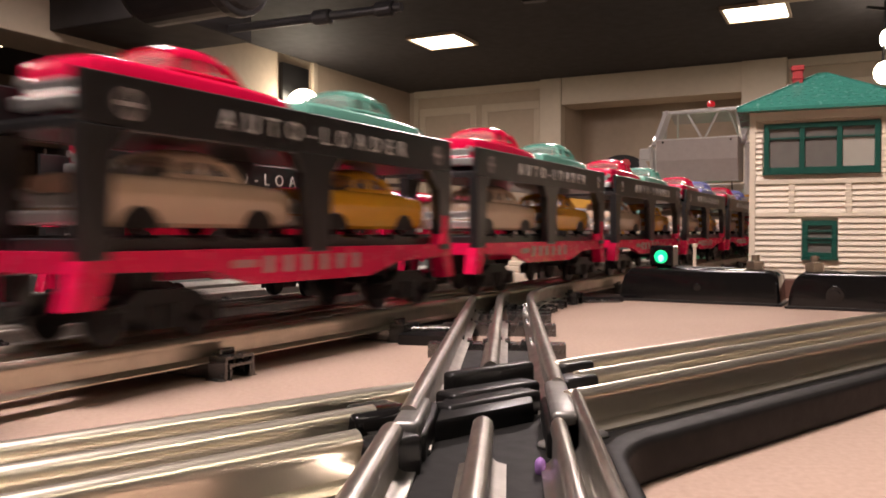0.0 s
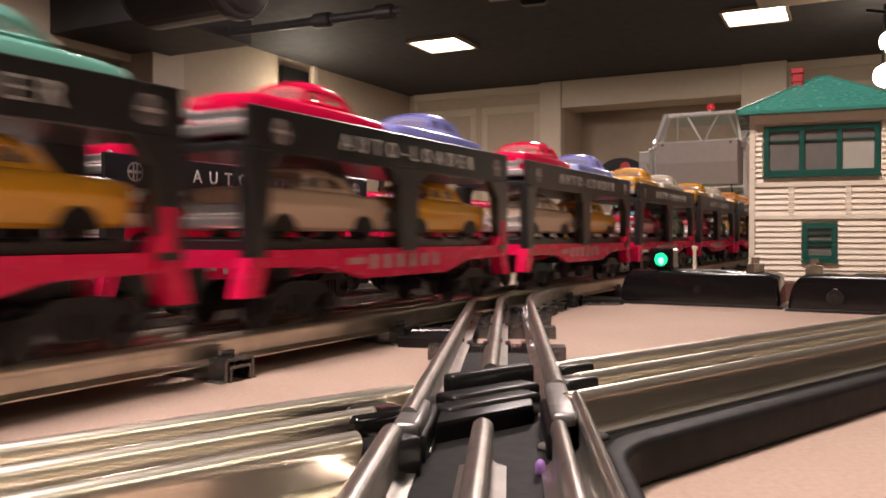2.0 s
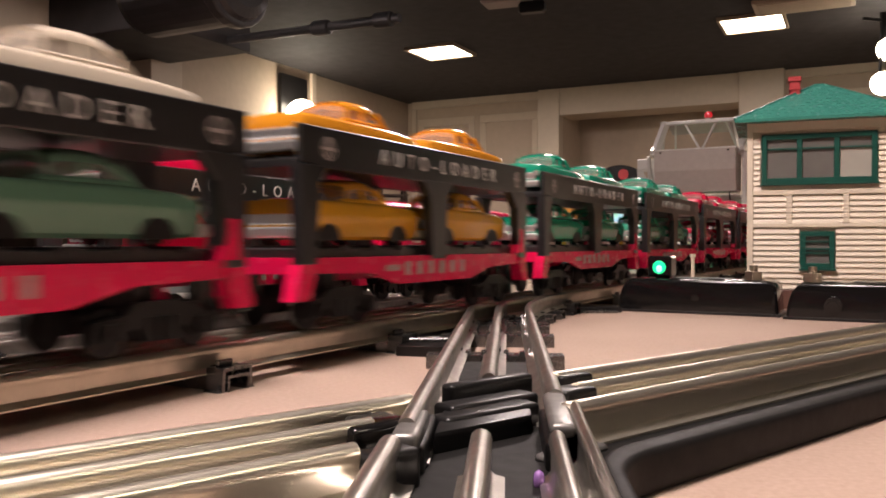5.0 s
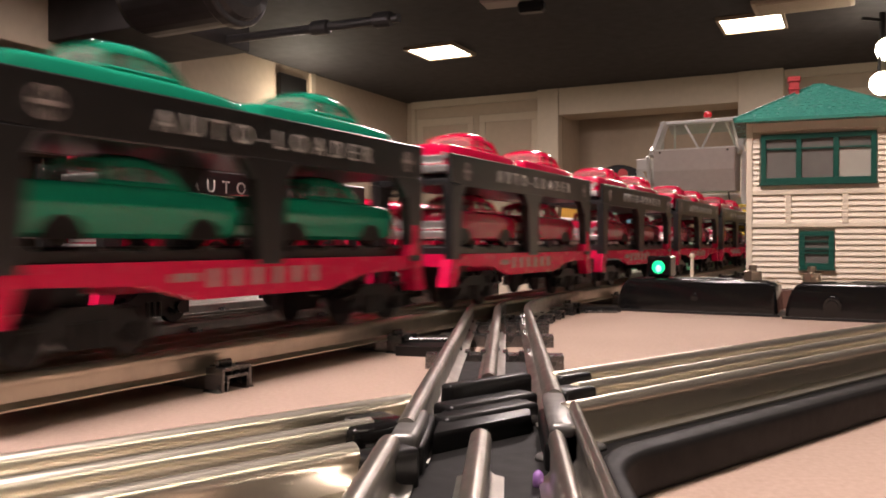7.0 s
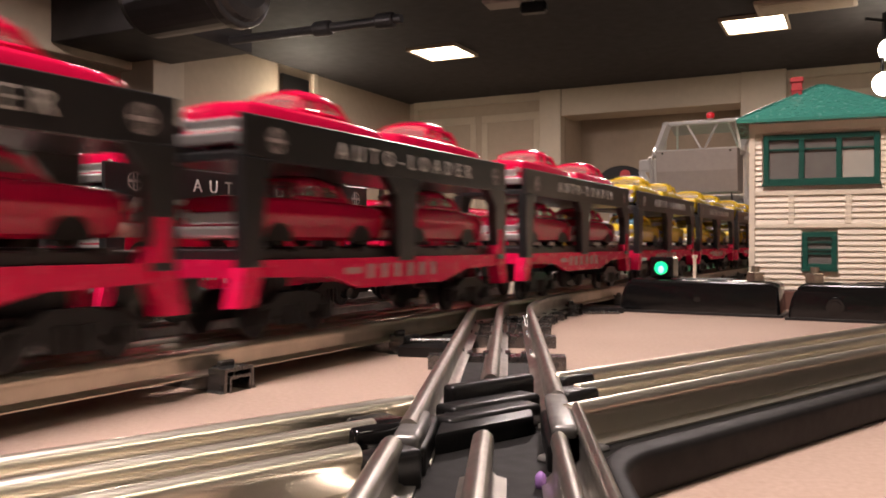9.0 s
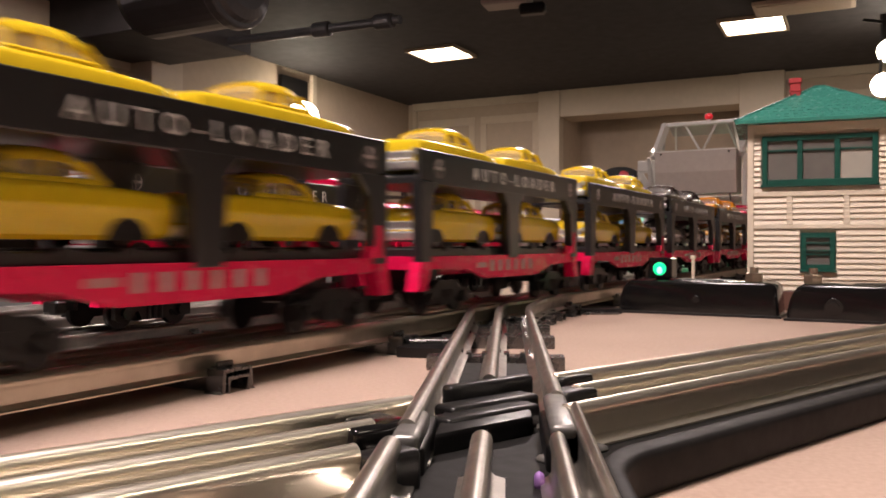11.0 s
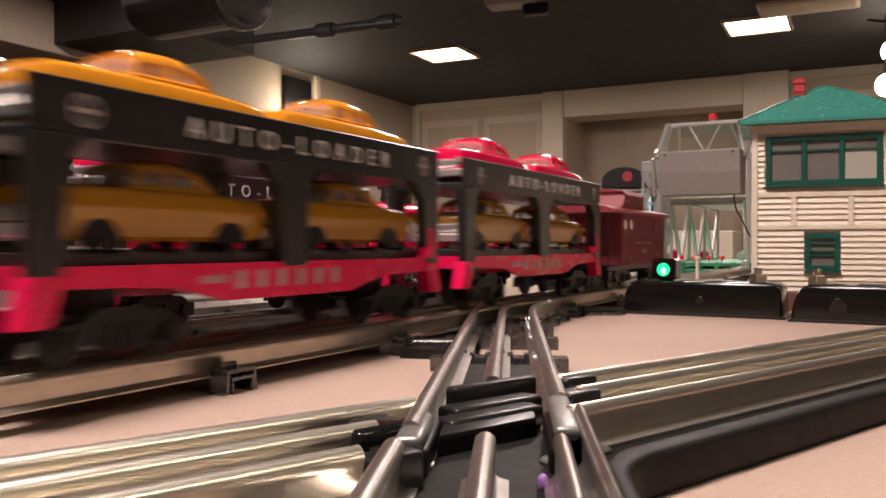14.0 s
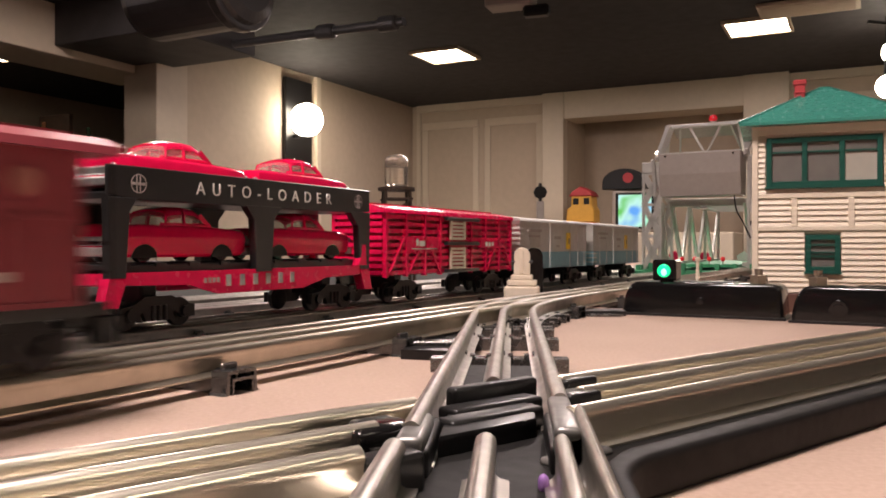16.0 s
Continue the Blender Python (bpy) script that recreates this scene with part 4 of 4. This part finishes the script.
def dwarf_signal(x, y):
    c = thing("dwarf_signal", "cream plastic dwarf signal on a stepped base", "toy signal", pose(x, y, 0, 0, 0, -8))
    part("foot", box(-.0185, .0185, -.014, .014, 0, .0170, .0015), CREAM, c)
    part("foot_step", box(-.0155, .0155, -.0115, .0115, .0170, .0235, .0012), CREAM, c)
    part("foot_cap", box(-.0115, .0115, -.009, .009, .0235, .0290, .001), CREAM, c)
    out = [(-.0085, .0288), (.0085, .0288), (.0085, .0490)] + [(.0085 * math.cos(math.pi * i / 10), .0490 + .0085 * math.sin(math.pi * i / 10)) for i in range(1, 10)] + [(-.0085, .0490)]
    part("head", prism(out, -.005, .006, bevel=.0006), CREAM, c)
    part("head_rib", box(-.0022, .0022, -.0066, -.0045, .0300, .0545, .0006), CREAM, c)
    for s in (-1, 1):
        part("lug", cyl(.0022, .004, (s * .0090, -.003, .0425), "X", 12), STEEL, c)
    out = [(.000, .010), (.0185, .010), (.0185, .0480)] + [(.0092 + .0093 * math.cos(math.pi * i / 8), .0490 + .0085 * math.sin(math.pi * i / 8)) for i in range(1, 8)] + [(.000, .048)]
    part("lamp_back", prism([(a + .003, b) for a, b in out], .0100, .0200, bevel=.0008), GLOSS, c, "black lamp back")
    return c


dwarf_signal(.0835, .865)
pst = thing("marker_post", "short cream marker post beside the switch", "post", pose(.2440, .785, 0))
part("shaft", cyl(.0020, .045, (0, 0, .0225), "Z", 12, r2=.0016), CREAM, pst)
part("cap", cyl(.0027, .0035, (0, 0, .0465), "Z", 12, bevel=.0005), CREAM, pst)


# ---- switch tower ----
def tower():
    c = thing("signal_tower", "cream plastic toy switch tower with green hipped roof", "toy building", pose(.2830, .742, 0, 0, 0, -22))
    W, D = .118, .092
    T = .1665
    part("plinth", box(-.003, W + .003, -.003, D + .003, 0, .017, .001), BROWN, c, "brown plinth")
    part("wall_core", box(.0015, W - .0015, .0015, D - .0015, .0165, T), CREAM, c)
    for x in (-.0030, W - .004):
        part("corner_board", box(x, x + .0052, -.0030, .006, .0165, T, .0004), CREAM, c)
        part("corner_board", box(x, x + .0052, D - .006, D + .0014, .0165, T, .0004), CREAM, c)
    for z, h in ((.0726, .0038), (.1016, .0042), (.1585, .0080)):
        part("trim_band", box(-.0012, W + .0012, -.0022, .004, z, z + h, .0004), CREAM, c)
    for x in (.0297, .0754):
        part("trim_post", box(x, x + .0050, -.0026, .004, .0764, .1016, .0003), CREAM, c)
    step = .00467
    prof = [(-.0019, 0), (.0016, 0), (.0016, step), (-.0002, step), (-.0015, .0010)]
    runs = [(.0180, .0722, 11), (.0766, .1014, 5), (.1060, .1585, 11)]
    for lo, hi, n in runs:
        for k in range(n):
            z = lo + (hi - lo) * k / n
            h = (hi - lo) / n
            spans = [(.0022, W - .004)]
            if .033 < z < .0690 and lo < .05:
                spans = [(.0022, .0405), (.0700, W - .004)]
            if z > .1085:
                spans = [(.0022, .0080), (.1030, W - .004)]
            if lo > .07 and lo < .1:
                spans = [(.0022, .0297), (.0347, .0754), (.0804, W - .004)]
            for a, b in spans:
                part("clapboard", prism([(y, z + q * h / step) for y, q in prof], a, b, "yz"), CREAM, c)
    def window(x0, x1, z0, z1, lights, rails):
        w = part("window", box(x0, x1, -.0006, .0022, z0, z1), FROST, c, "dim frosted window with dark green frame")
        f = .0036
        for a, b, lo, hi in ((x0 - f, x0 + .0008, z0 - f, z1 + f), (x1 - .0008, x1 + f, z0 - f, z1 + f)):
            part("frame", box(a, b, -.0034, .001, lo, hi, .0003), GREEN, w)
        for lo, hi in ((z0 - f, z0 + .001), (z1 - .001, z1 + f)):
            part("frame", box(x0, x1, -.0032, .001, lo, hi, .0003), GREEN, w)
        part("sill", box(x0 - f - .001, x1 + f + .001, -.0050, .001, z0 - f - .0018, z0 - f, .0003), GREEN, w)
        for x in lights:
            part("mullion", box(x - .0022, x + .0022, -.0030, .001, z0, z1, .0003), GREEN, w)
        for zz in rails:
            part("sash_bar", box(x0, x1, -.0024, .0005, zz - .0007, zz + .0007), GREEN, w)
        return w
    window(.0128, .0985, .1155, .1520, (.0405, .0705), (.1425,))
    part("blind", box(.0730, .0983, -.0008, .0, .1165, .1415), BLIND, c, "pale window blind")
    window(.0450, .0655, .0400, .0655, (), (.0600, .0535, .0500))
    # hipped roof with shallow shingle courses
    o = .0135
    x0, x1, y0, y1, z0, z1 = -o, W + o, -o, D + o, .1695, .2060
    r0, r1 = W / 2 - .004, W / 2 + .004
    bm = bmesh.new()
    pts = [(x0, y0, z0), (x1, y0, z0), (x1, y1, z0), (x0, y1, z0), (r0, D / 2, z1), (r1, D / 2, z1)]
    low = [(x, y, z - .0030) for x, y, z in pts[:4]]
    v = [bm.verts.new(p) for p in pts] + [bm.verts.new(p) for p in low]
    for f in ((0, 1, 5, 4), (1, 2, 5), (2, 3, 4, 5), (3, 0, 4), (6, 7, 1, 0), (7, 8, 2, 1), (8, 9, 3, 2), (9, 6, 0, 3), (9, 8, 7, 6)):
        bm.faces.new([v[i] for i in f])
    bmesh.ops.recalc_face_normals(bm, faces=bm.faces)
    rf = part("roof", bm, GREENROOF, c, "bright green moulded shingle roof")
    rows = 11
    for k in range(rows):
        q = (k + .5) / rows
        a = Vector((x0 + (r0 - x0) * q, y0 + (D / 2 - y0) * q, z0 + (z1 - z0) * q))
        b = Vector((x1 + (r1 - x1) * q, a.y, a.z))
        n = int((b.x - a.x) / .0070)
        for i in range(n):
            xx = a.x + (b.x - a.x) * (i + (.5 if k % 2 else .2)) / n
            part("shingle", box(xx, xx + .0044, a.y - .0005, a.y + .0005, a.z - .0004, a.z + .0005), GREENROOF, rf)
        cq = Vector((a.x, y1 + (D / 2 - y1) * q, a.z))
        n = int((cq.y - a.y) / .0070)
        for i in range(n):
            yy = a.y + (cq.y - a.y) * (i + .3) / max(n, 1)
            part("shingle", box(a.x - .0006, a.x + .0006, yy, yy + .0048, a.z - .0004, a.z + .0010), GREENROOF, rf)
    for p, q in ((pts[0], pts[4]), (pts[1], pts[5]), (pts[4], pts[5]), (pts[3], pts[4])):
        bar("ridge_cap", p, q, .0026, .0022, GREENROOF, rf)
    ch = part("chimney", box(.0330, .0420, .030, .040, .1820, .2090, .0006), BRICKRED, c, "red chimney")
    part("cap", box(.0318, .0432, .0288, .0412, .2075, .2125, .0008), BRICKRED, ch)
    part("collar", box(.0322, .0428, .0292, .0408, .2000, .2016, .0003), BRICKRED, ch)
    return c


BROWN = material("brown plinth plastic", (0.12, 0.055, 0.04), 0.5, grain=0.2, scale=150)
BLIND = material("pale blind", (0.36, 0.34, 0.29), 0.6, grain=0.1, scale=80)
tower()


# ---- lift bridge ----
# silver made whiter: the specular strips on the arms are put into the colour
BRIGHT = material("lightened silver paint", (0.80, 0.78, 0.74), 0.30, 0.5, grain=0.1, scale=120)


def bridge():
    Y = 1.62
    c = thing("lift_bridge", "silver girder toy lift bridge on a green base", "toy bridge", pose(.5150, Y, 0, 0, 0, -29.5))
    # local: x across, y along the bridge away from the lens
    w = .100
    part("base", box(-.135, .135, -.03, .55, 0, .012, .002), BASEGREEN, c, "green moulded base")
    for x in (-.125, .125):
        part("base_wall", box(x - .006, x + .006, -.02, .50, .012, .022, .001), BASEGREEN, c)
    for x in (-w - .002, w + .002):
        for y in (.0, .09):
            lg = part("tower_leg", box(x - .020, x - .015, y - .003, y + .003, .012, .228), SILVER, c, "silver lattice tower leg")
            part("upright", box(x + .015, x + .020, y - .003, y + .003, .012, .228), SILVER, lg)
            for i in range(3):
                z0, z1 = .016 + i * .064, .080 + i * .064
                bar("lattice", (x - .0175, y, z0), (x + .0175, y, z1), .003, .0115, SILVER, lg)
                bar("lattice", (x + .0175, y, z0), (x - .0175, y, z1), .003, .0115, SILVER, lg)
                part("gusset", box(x - .0175, x + .0175, y - .0022, y + .0022, z1 - .003, z1 + .003), SILVER, lg)
            part("head_plate", box(x - .020, x + .020, y - .004, y + .004, .208, .230, .001), SILVER, lg)
        for z in (.06, .12, .18, .224):
            part("side_tie", box(x - .004, x + .004, .003, .087, z - .003, z + .003), SILVER, c)
    cw = part("counterweight", prism([(-.045, .200), (-.045, .242), (.020, .242), (.020, .158), (-.036, .158)], -.077, .077, "yz", bevel=.0015), GREYBOX, c, "warm grey counterweight box")
    part("seam", box(-.0775, .0775, -.0456, -.044, .2400, .2425), BRIGHT, cw, "bright upper edge")
    for x in (-.064, .064):
        part("rivet", cyl(.002, .002, (x, -.0455, .236), "Y", 10), STEEL, cw)
    for s in (-1, 1):
        bar("arm", (s * .084, -.020, .232), (s * .068, .012, .302), .010, .014, BRIGHT, c, "silver arm, lightened for its glint")
        bar("arm", (s * .092, .075, .222), (s * .072, .020, .302), .005, .007, SILVER, c)
        bar("arm", (s * .092, -.030, .232), (s * .092, -.010, .160), .006, .008, SILVER, c)
    part("top_beam", box(-.078, .078, .006, .020, .297, .304, .001), SILVER, c)
    part("machine_house_roof", prism([(.020, .304), (.060, .286), (.060, .283), (.020, .300)], -.066, .066, "yz"), GREYBOX, c)
    part("lamp_socket", cyl(.005, .006, (.016, .012, .305), "Z", 14), SILVER, c)
    part("warning_lamp", ball(.0082, (.016, .012, .3125), (1, 1, .9)), REDLENS, c, "red warning lamp")
    for s in (-1, 1):
        bar("frame_brace", (s * .050, .018, .298), (s * .066, .088, .236), .004, .007, SILVER, c)
        bar("frame_brace", (s * .030, .014, .298), (s * .002, .020, .246), .003, .004, SILVER, c)
        bar("gusset_bar", (s * .086, -.030, .240), (s * .086, .030, .270), .004, .008, BRIGHT, c)
        for i in range(3):
            bar("link", (s * .092, .004 + i * .02, .150), (s * .090, .020 + i * .02, .040), .005, .006, SILVER, c)
    part("portal_beam", box(-.070, .070, .030, .036, .140, .156, .001), SILVER, c)
    for x in (-.045, -.020, .008, .034):
        part("marker_lamp", ball(.0048, (x, .015, .034), seg=12), REDLENS, c, "small red marker lamp")
        part("marker_stem", box(x - .0015, x + .0015, .0135, .0165, .022, .032), SILVER, c)
    # the span behind the tower
    for x in (-.072, .072):
        for z in (.024, .150):
            part("chord", box(x - .004, x + .004, .03, .52, z - .004, z + .004), SILVER, c)
        for i in range(6):
            y0, y1 = .04 + i * .08, .12 + i * .08
            a, b = ((y0, .026), (y1, .148)) if i % 2 else ((y0, .148), (y1, .026))
            bar("diagonal", (x, a[0], a[1]), (x, b[0], b[1]), .006, .011, BRIGHT, c)
            if i % 2:
                part("vertical", box(x - .003, x + .003, y1 - .003, y1 + .003, .024, .150), SILVER, c)
    for i in range(5):
        part("cross_tie", box(-.072, .072, .06 + i * .11, .066 + i * .11, .147, .153), SILVER, c)
    part("deck", box(-.066, .066, .0, .54, .018, .024), BASEGREEN, c)
    for i in range(7):
        part("deck_rib", box(-.10 + i * .032, -.092 + i * .032, -.034, -.026, .004, .026), BASEGREEN, c)
    tube([(.06, -.01, .158), (.062, -.012, .13), (.075, -.012, .11), (.09, -.01, .075)], .0014, "cable", BLACK, c, "black cable")
    return c


bridge()
for dx, dy, mat, lab in ((.655, 2.05, RED, "small red toy signal house beyond the bridge"), (.60, 2.12, RED, "small red toy shed beyond the bridge"), (.735, 2.0, WHITE, "small white toy post base beyond the bridge")):
    h = thing("toy_hut", lab, "toy building", pose(dx, dy, 0, 0, 0, -20))
    part("wall", box(-.016, .016, -.012, .012, 0, .036, .001), mat, h)
    part("roof", prism([(-.019, .035), (0, .048), (.019, .035)], -.015, .015), mat, h)


# ---- beyond the tracks ----
def water_tower(x, y):
    c = thing("water_tower", "brown toy water tower with a clear tank", "toy water tower", pose(x, y, 0, 0, 0, 10))
    for sx in (-1, 1):
        for sy in (-1, 1):
            bar("leg", (sx * .026, sy * .026, 0), (sx * .019, sy * .019, .148), .004, .004, WOODDARK, c)
    for z in (.05, .10, .135):
        for s in (-1, 1):
            part("brace", box(-.024, .024, s * .022 - .0015, s * .022 + .0015, z - .0015, z + .0015), WOODDARK, c)
            bar("cross_brace", (-.024, s * .0225, z - .045), (.022, s * .0215, z), .002, .002, WOODDARK, c)
    part("platform", cyl(.030, .006, (0, 0, .151), "Z", 24, bevel=.001), WOODDARK, c)
    part("tank", cyl(.019, .042, (0, 0, .176), "Z", 24, bevel=.003), GLASSY, c, "clear plastic tank")
    part("dome", ball(.019, (0, 0, .196), (1, 1, .6)), GLASSY, c)
    return c


GLASSY = material("clear tank plastic", (0.80, 0.72, 0.62), 0.12, alpha=0.85)
water_tower(-.075, 1.32)
sg = thing("block_signal", "black toy block signal on a dark post", "toy signal", pose(.192, 1.62, 0))
part("post", box(-.007, .007, -.005, .005, 0, .148, .001), GREYBOX, sg)
part("head", cyl(.0135, .010, (0, 0, .166), "Y", 8, bevel=.001), BLACK, sg)
part("pointer", box(-.003, .003, -.003, .003, .145, .184), BLACK, sg)

TRIMM = material("cream trim paint", (0.60, 0.51, 0.39), 0.6, grain=0.08, scale=25, big=2)
# cabinet along the far wall with what stands on it
in_room("cabinet", box(1.33, 2.575, -.55, .415, FLOOR, .15, .006), TRIMM, "cream painted cabinet along the far wall", "", category="cabinet")


p = at_corner(.30, 1.905)
tv = thing("television", "small lit television with a grey case", "television", pose(p.x, p.y, .15, 0, 0, TURN + 8))
part("case", box(-.155, .155, -.02, .25, 0, .30, .02), GREYBOX, tv)
part("bezel", box(-.130, .130, -.03, -.015, .03, .275, .006), BLACK, tv)
part("screen", box(-.110, .110, -.034, -.028, .045, .262, .004), SCREEN, tv, "lit screen showing blurred greens and blues")
p = at_corner(.42, 1.85)
arch = thing("mantel_clock", "dark arched clock with a red dial", "clock", pose(p.x + .045, p.y + .12, .452, 0, 0, TURN))
part("case", prism([(-.15, 0), (.15, 0), (.15, .05)] + [(.15 * math.cos(math.pi * i / 12), .05 + .09 * math.sin(math.pi * i / 12)) for i in range(1, 12)] + [(-.15, .05)], -.05, .05, bevel=.004), BLACK, arch)
part("dial", cyl(.035, .01, (.03, -.052, .075), "Y", 20), BRICKRED, arch, "dull red dial")
ORANGEY = material("orange yellow paint", (0.62, 0.33, 0.05), 0.4, grain=0.15, scale=40)
p = at_corner(.35, 1.545)
loco = thing("toy_locomotive", "yellow and red toy diesel nose on the cabinet", "toy train", pose(p.x, p.y, .15, 0, 0, TURN))
part("lower_body", box(-.108, .108, -.05, .10, .0, .075, .012), BRICKRED, loco, "red lower body")
ub = part("upper_body", prism([(-.102, .075), (.100, .075), (.100, .165), (.082, .190), (.078, .262), (-.062, .262), (-.066, .190), (-.096, .165)], -.045, .10, bevel=.008), ORANGEY, loco, "yellow upper body")
part("roof", prism([(-.078, .258), (.092, .258), (.070, .290), (.004, .325), (-.056, .292)], -.055, .11, bevel=.006), BRICKRED, loco, "dull red cab roof")
for x in (-.030, .046):
    part("window", box(x - .020, x + .020, -.050, -.040, .200, .245, .004), BLACK, ub)

# ---- walls and ceiling in detail ----


def trim(name, bm, label="cream painted wall trim", mat=None):
    return in_room(name, bm, mat or TRIMM, label)


trim("cornice", box(0.06, 1.155, -.04, -.001, CEIL - .055, CEIL - .001), "cream cornice under the black ceiling")
trim("cornice", box(2.862, 8.0, -.04, -.001, CEIL - .055, CEIL - .001), "cream cornice under the black ceiling")
trim("trim", box(.05, .055 + .03, -.02, -.001, FLOOR, CEIL - .06))
# panelled cupboard doors
for a, b in ((.10, .60), (.65, 1.13)):
    bm = bmesh.new()
    for x0, x1, z0, z1 in ((a, b, 1.00, 1.06), (a, a + .05, -.6, 1.0), (b - .05, b, -.6, 1.0), (a, b, -.66, -.6)):
        box(x0, x1, -.012, -.001, z0, z1, .004, bm=bm)
    trim("door_panel", bm, "cream panelled cupboard door in the far wall")
trim("pilaster", box(1.16, 1.325, -.10, -.002, FLOOR, CEIL - .002, .004), "cream pilaster")
trim("pilaster", box(2.58, 2.86, -.12, -.002, FLOOR, CEIL - .002, .004), "cream pilaster")
trim("header", box(1.3265, 2.5795, -.09, .20, CEIL - .20, CEIL - .001, .004), "cream header over the wall recess")
for a, b in ((2.95, 3.7), (3.8, 4.6), (4.7, 5.5)):
    bm = bmesh.new()
    for x0, x1, z0, z1 in ((a, b, 1.00, 1.05), (a, a + .05, -.6, 1.0), (b - .05, b, -.6, 1.0), (a, b, -.66, -.6)):
        box(x0, x1, -.012, -.001, z0, z1, .004, bm=bm)
    trim("door_panel", bm, "cream panelled cupboard door in the far wall")
# side wall
trim("column", box(-.174, .06, -2.80, -2.582, FLOOR, CEIL - .002, .004), "cream column at the wall's end")
trim("trim", box(0, .03, -2.579, -2.55, FLOOR, CEIL - .002, .003))
trim("trim", box(0, .025, -1.36, -1.31, FLOOR, CEIL - .002, .003))
wl = thing("wall_lamp", "lit white globe lamp in front of a tall black strip", "wall lamp")
wl.matrix_basis = ROOM
# black slab put in for the dark door gap behind the globe
part("dark_gap_strip", box(.002, .03, -1.70, -1.42, .56, CEIL - .06, .004), BLACK, wl, "tall black strip standing in for a dark gap")
gl = ROOM.inverted() @ Vector((-.868, 5.22, .866))
part("arm", stick((.02, gl.y, gl.z - .1), (gl.x, gl.y, gl.z - .1), .02, .02, bmesh.new()), BLACK, wl)
part("globe", ball(.105, gl, seg=28), BULB, wl, "glowing white globe", smooth=True)

# soffit, ducts and ceiling fittings
in_room("soffit", box(-.09, .60, -3.28, -2.675, CEIL - .20, CEIL - .001, .004), SOFFITM, "black painted soffit under the ceiling")
in_room("beam", box(-.42, -.092, -7.5, -2.60, CEIL - .24, CEIL - .001, .004), TRIMM, "cream painted beam beside the black soffit")
in_room("alcove_shelf_wall", box(-2.15, -2.0, -9, -.3, FLOOR, .75), WOODDARK, "dark shelving in the alcove")
dk = thing("air_duct", "black painted round duct under the ceiling", "duct", pose(-.81, 2.95, .985, 0, 0, -28))
part("duct_body", cyl(.15, .52, (-.10, .0, .0), "X", 32, bevel=.05), DARKDUCT, dk, smooth=False)
part("collar", cyl(.165, .05, (.10, 0, 0), "X", 28, bevel=.01), DARKDUCT, dk)
part("hanger", box(-.02, .02, -.01, .01, .14, .22), DARKDUCT, dk)
pp = thing("ceiling_pipe", "black painted pipe with a valve under the ceiling", "pipe", pose(-.62, 3.75, 1.03, 0, 0, -25))
part("pipe_run", cyl(.020, 1.0, (0, 0, 0), "X", 16), DARKDUCT, pp)
part("joint", cyl(.034, .09, (.10, 0, 0), "X", 16, bevel=.01), DARKDUCT, pp)
part("joint", cyl(.034, .09, (.42, 0, 0), "X", 16, bevel=.01), DARKDUCT, pp)
vt = thing("projector_mount", "dark bracket fitting on the ceiling", "ceiling fitting", pose(.32, 3.75, CEIL, 0, 0, -20))
part("plate", box(-.12, .10, -.06, .06, -.05, 0, .008), GREYBOX, vt)
part("bracket", box(.05, .17, -.03, .03, -.10, -.05, .01), BLACK, vt)
av = thing("air_vent", "flat cream air vent on the ceiling", "air vent", pose(1.72, 3.86, CEIL, 0, 0, TURN))
part("frame", box(-.22, .22, -.12, .12, -.02, 0, .004), TRIMM, av)
for i in range(8):
    part("slat", box(-.20, .20, -.10 + i * .026, -.085 + i * .026, -.026, -.019), TRIMM, av)
sp = thing("spot_lamp", "black spotlight pair with bare lit bulbs", "spotlight", pose(2.20, 4.05, 0))
part("stem", box(-.01, .01, -.01, .01, 1.06, CEIL), BLACK, sp)
bar("arm", (0, 0, 1.16), (-.10, 0, 1.22 - .05), .014, .014, BLACK, sp)
bar("arm", (0, 0, 1.10), (-.02, 0, .87), .012, .012, BLACK, sp)
part("bulb", ball(.058, (.03, 0, 1.02)), BULB, sp, "bare lit bulb", smooth=True)
part("bulb", ball(.058, (.0, 0, .85)), BULB, sp, "bare lit bulb", smooth=True)

sh = thing("bottle_shelf", "dark shelf unit in the alcove with dim bottles", "shelf")
sh.matrix_basis = ROOM
for z in (.35, .62):
    part("board", box(-1.75, -1.45, -4.3, -1.0, z, z + .025), WOODDARK, sh)
for k in range(4):
    part("upright", box(-1.75, -1.45, -4.3 + k * 1.09, -4.27 + k * 1.09, FLOOR, .95), WOODDARK, sh)
BOTTLE = [material("dark bottle glass", (0.03, 0.06, 0.03), 0.15, coat=0.5), material("amber bottle glass", (0.12, 0.05, 0.02), 0.15, coat=0.5)]
for k in range(16):
    z = .375 if k < 8 else .645
    bt = thing("bottle", "dark glass bottle on the alcove shelf", "bottle", ROOM @ pose(-1.58 + .05 * (k % 3), -4.1 + .36 * (k % 8) + .05 * (k % 2), z), "bottles")
    part("glass", cyl(.036, .17, (0, 0, .085), "Z", 14, bevel=.008), BOTTLE[k % 2], bt)
    part("neck", cyl(.013, .07, (0, 0, .20), "Z", 10), BOTTLE[k % 2], bt)


# ---- what moves ----
def motions():
    times = [i * 0.25 for i in range(65)]
    for ob, m, k, length in TRAIN:
        walk(ob, [(t, ride(run_at(t) + PITCH * k, length) @ m) for t in times])


motions()
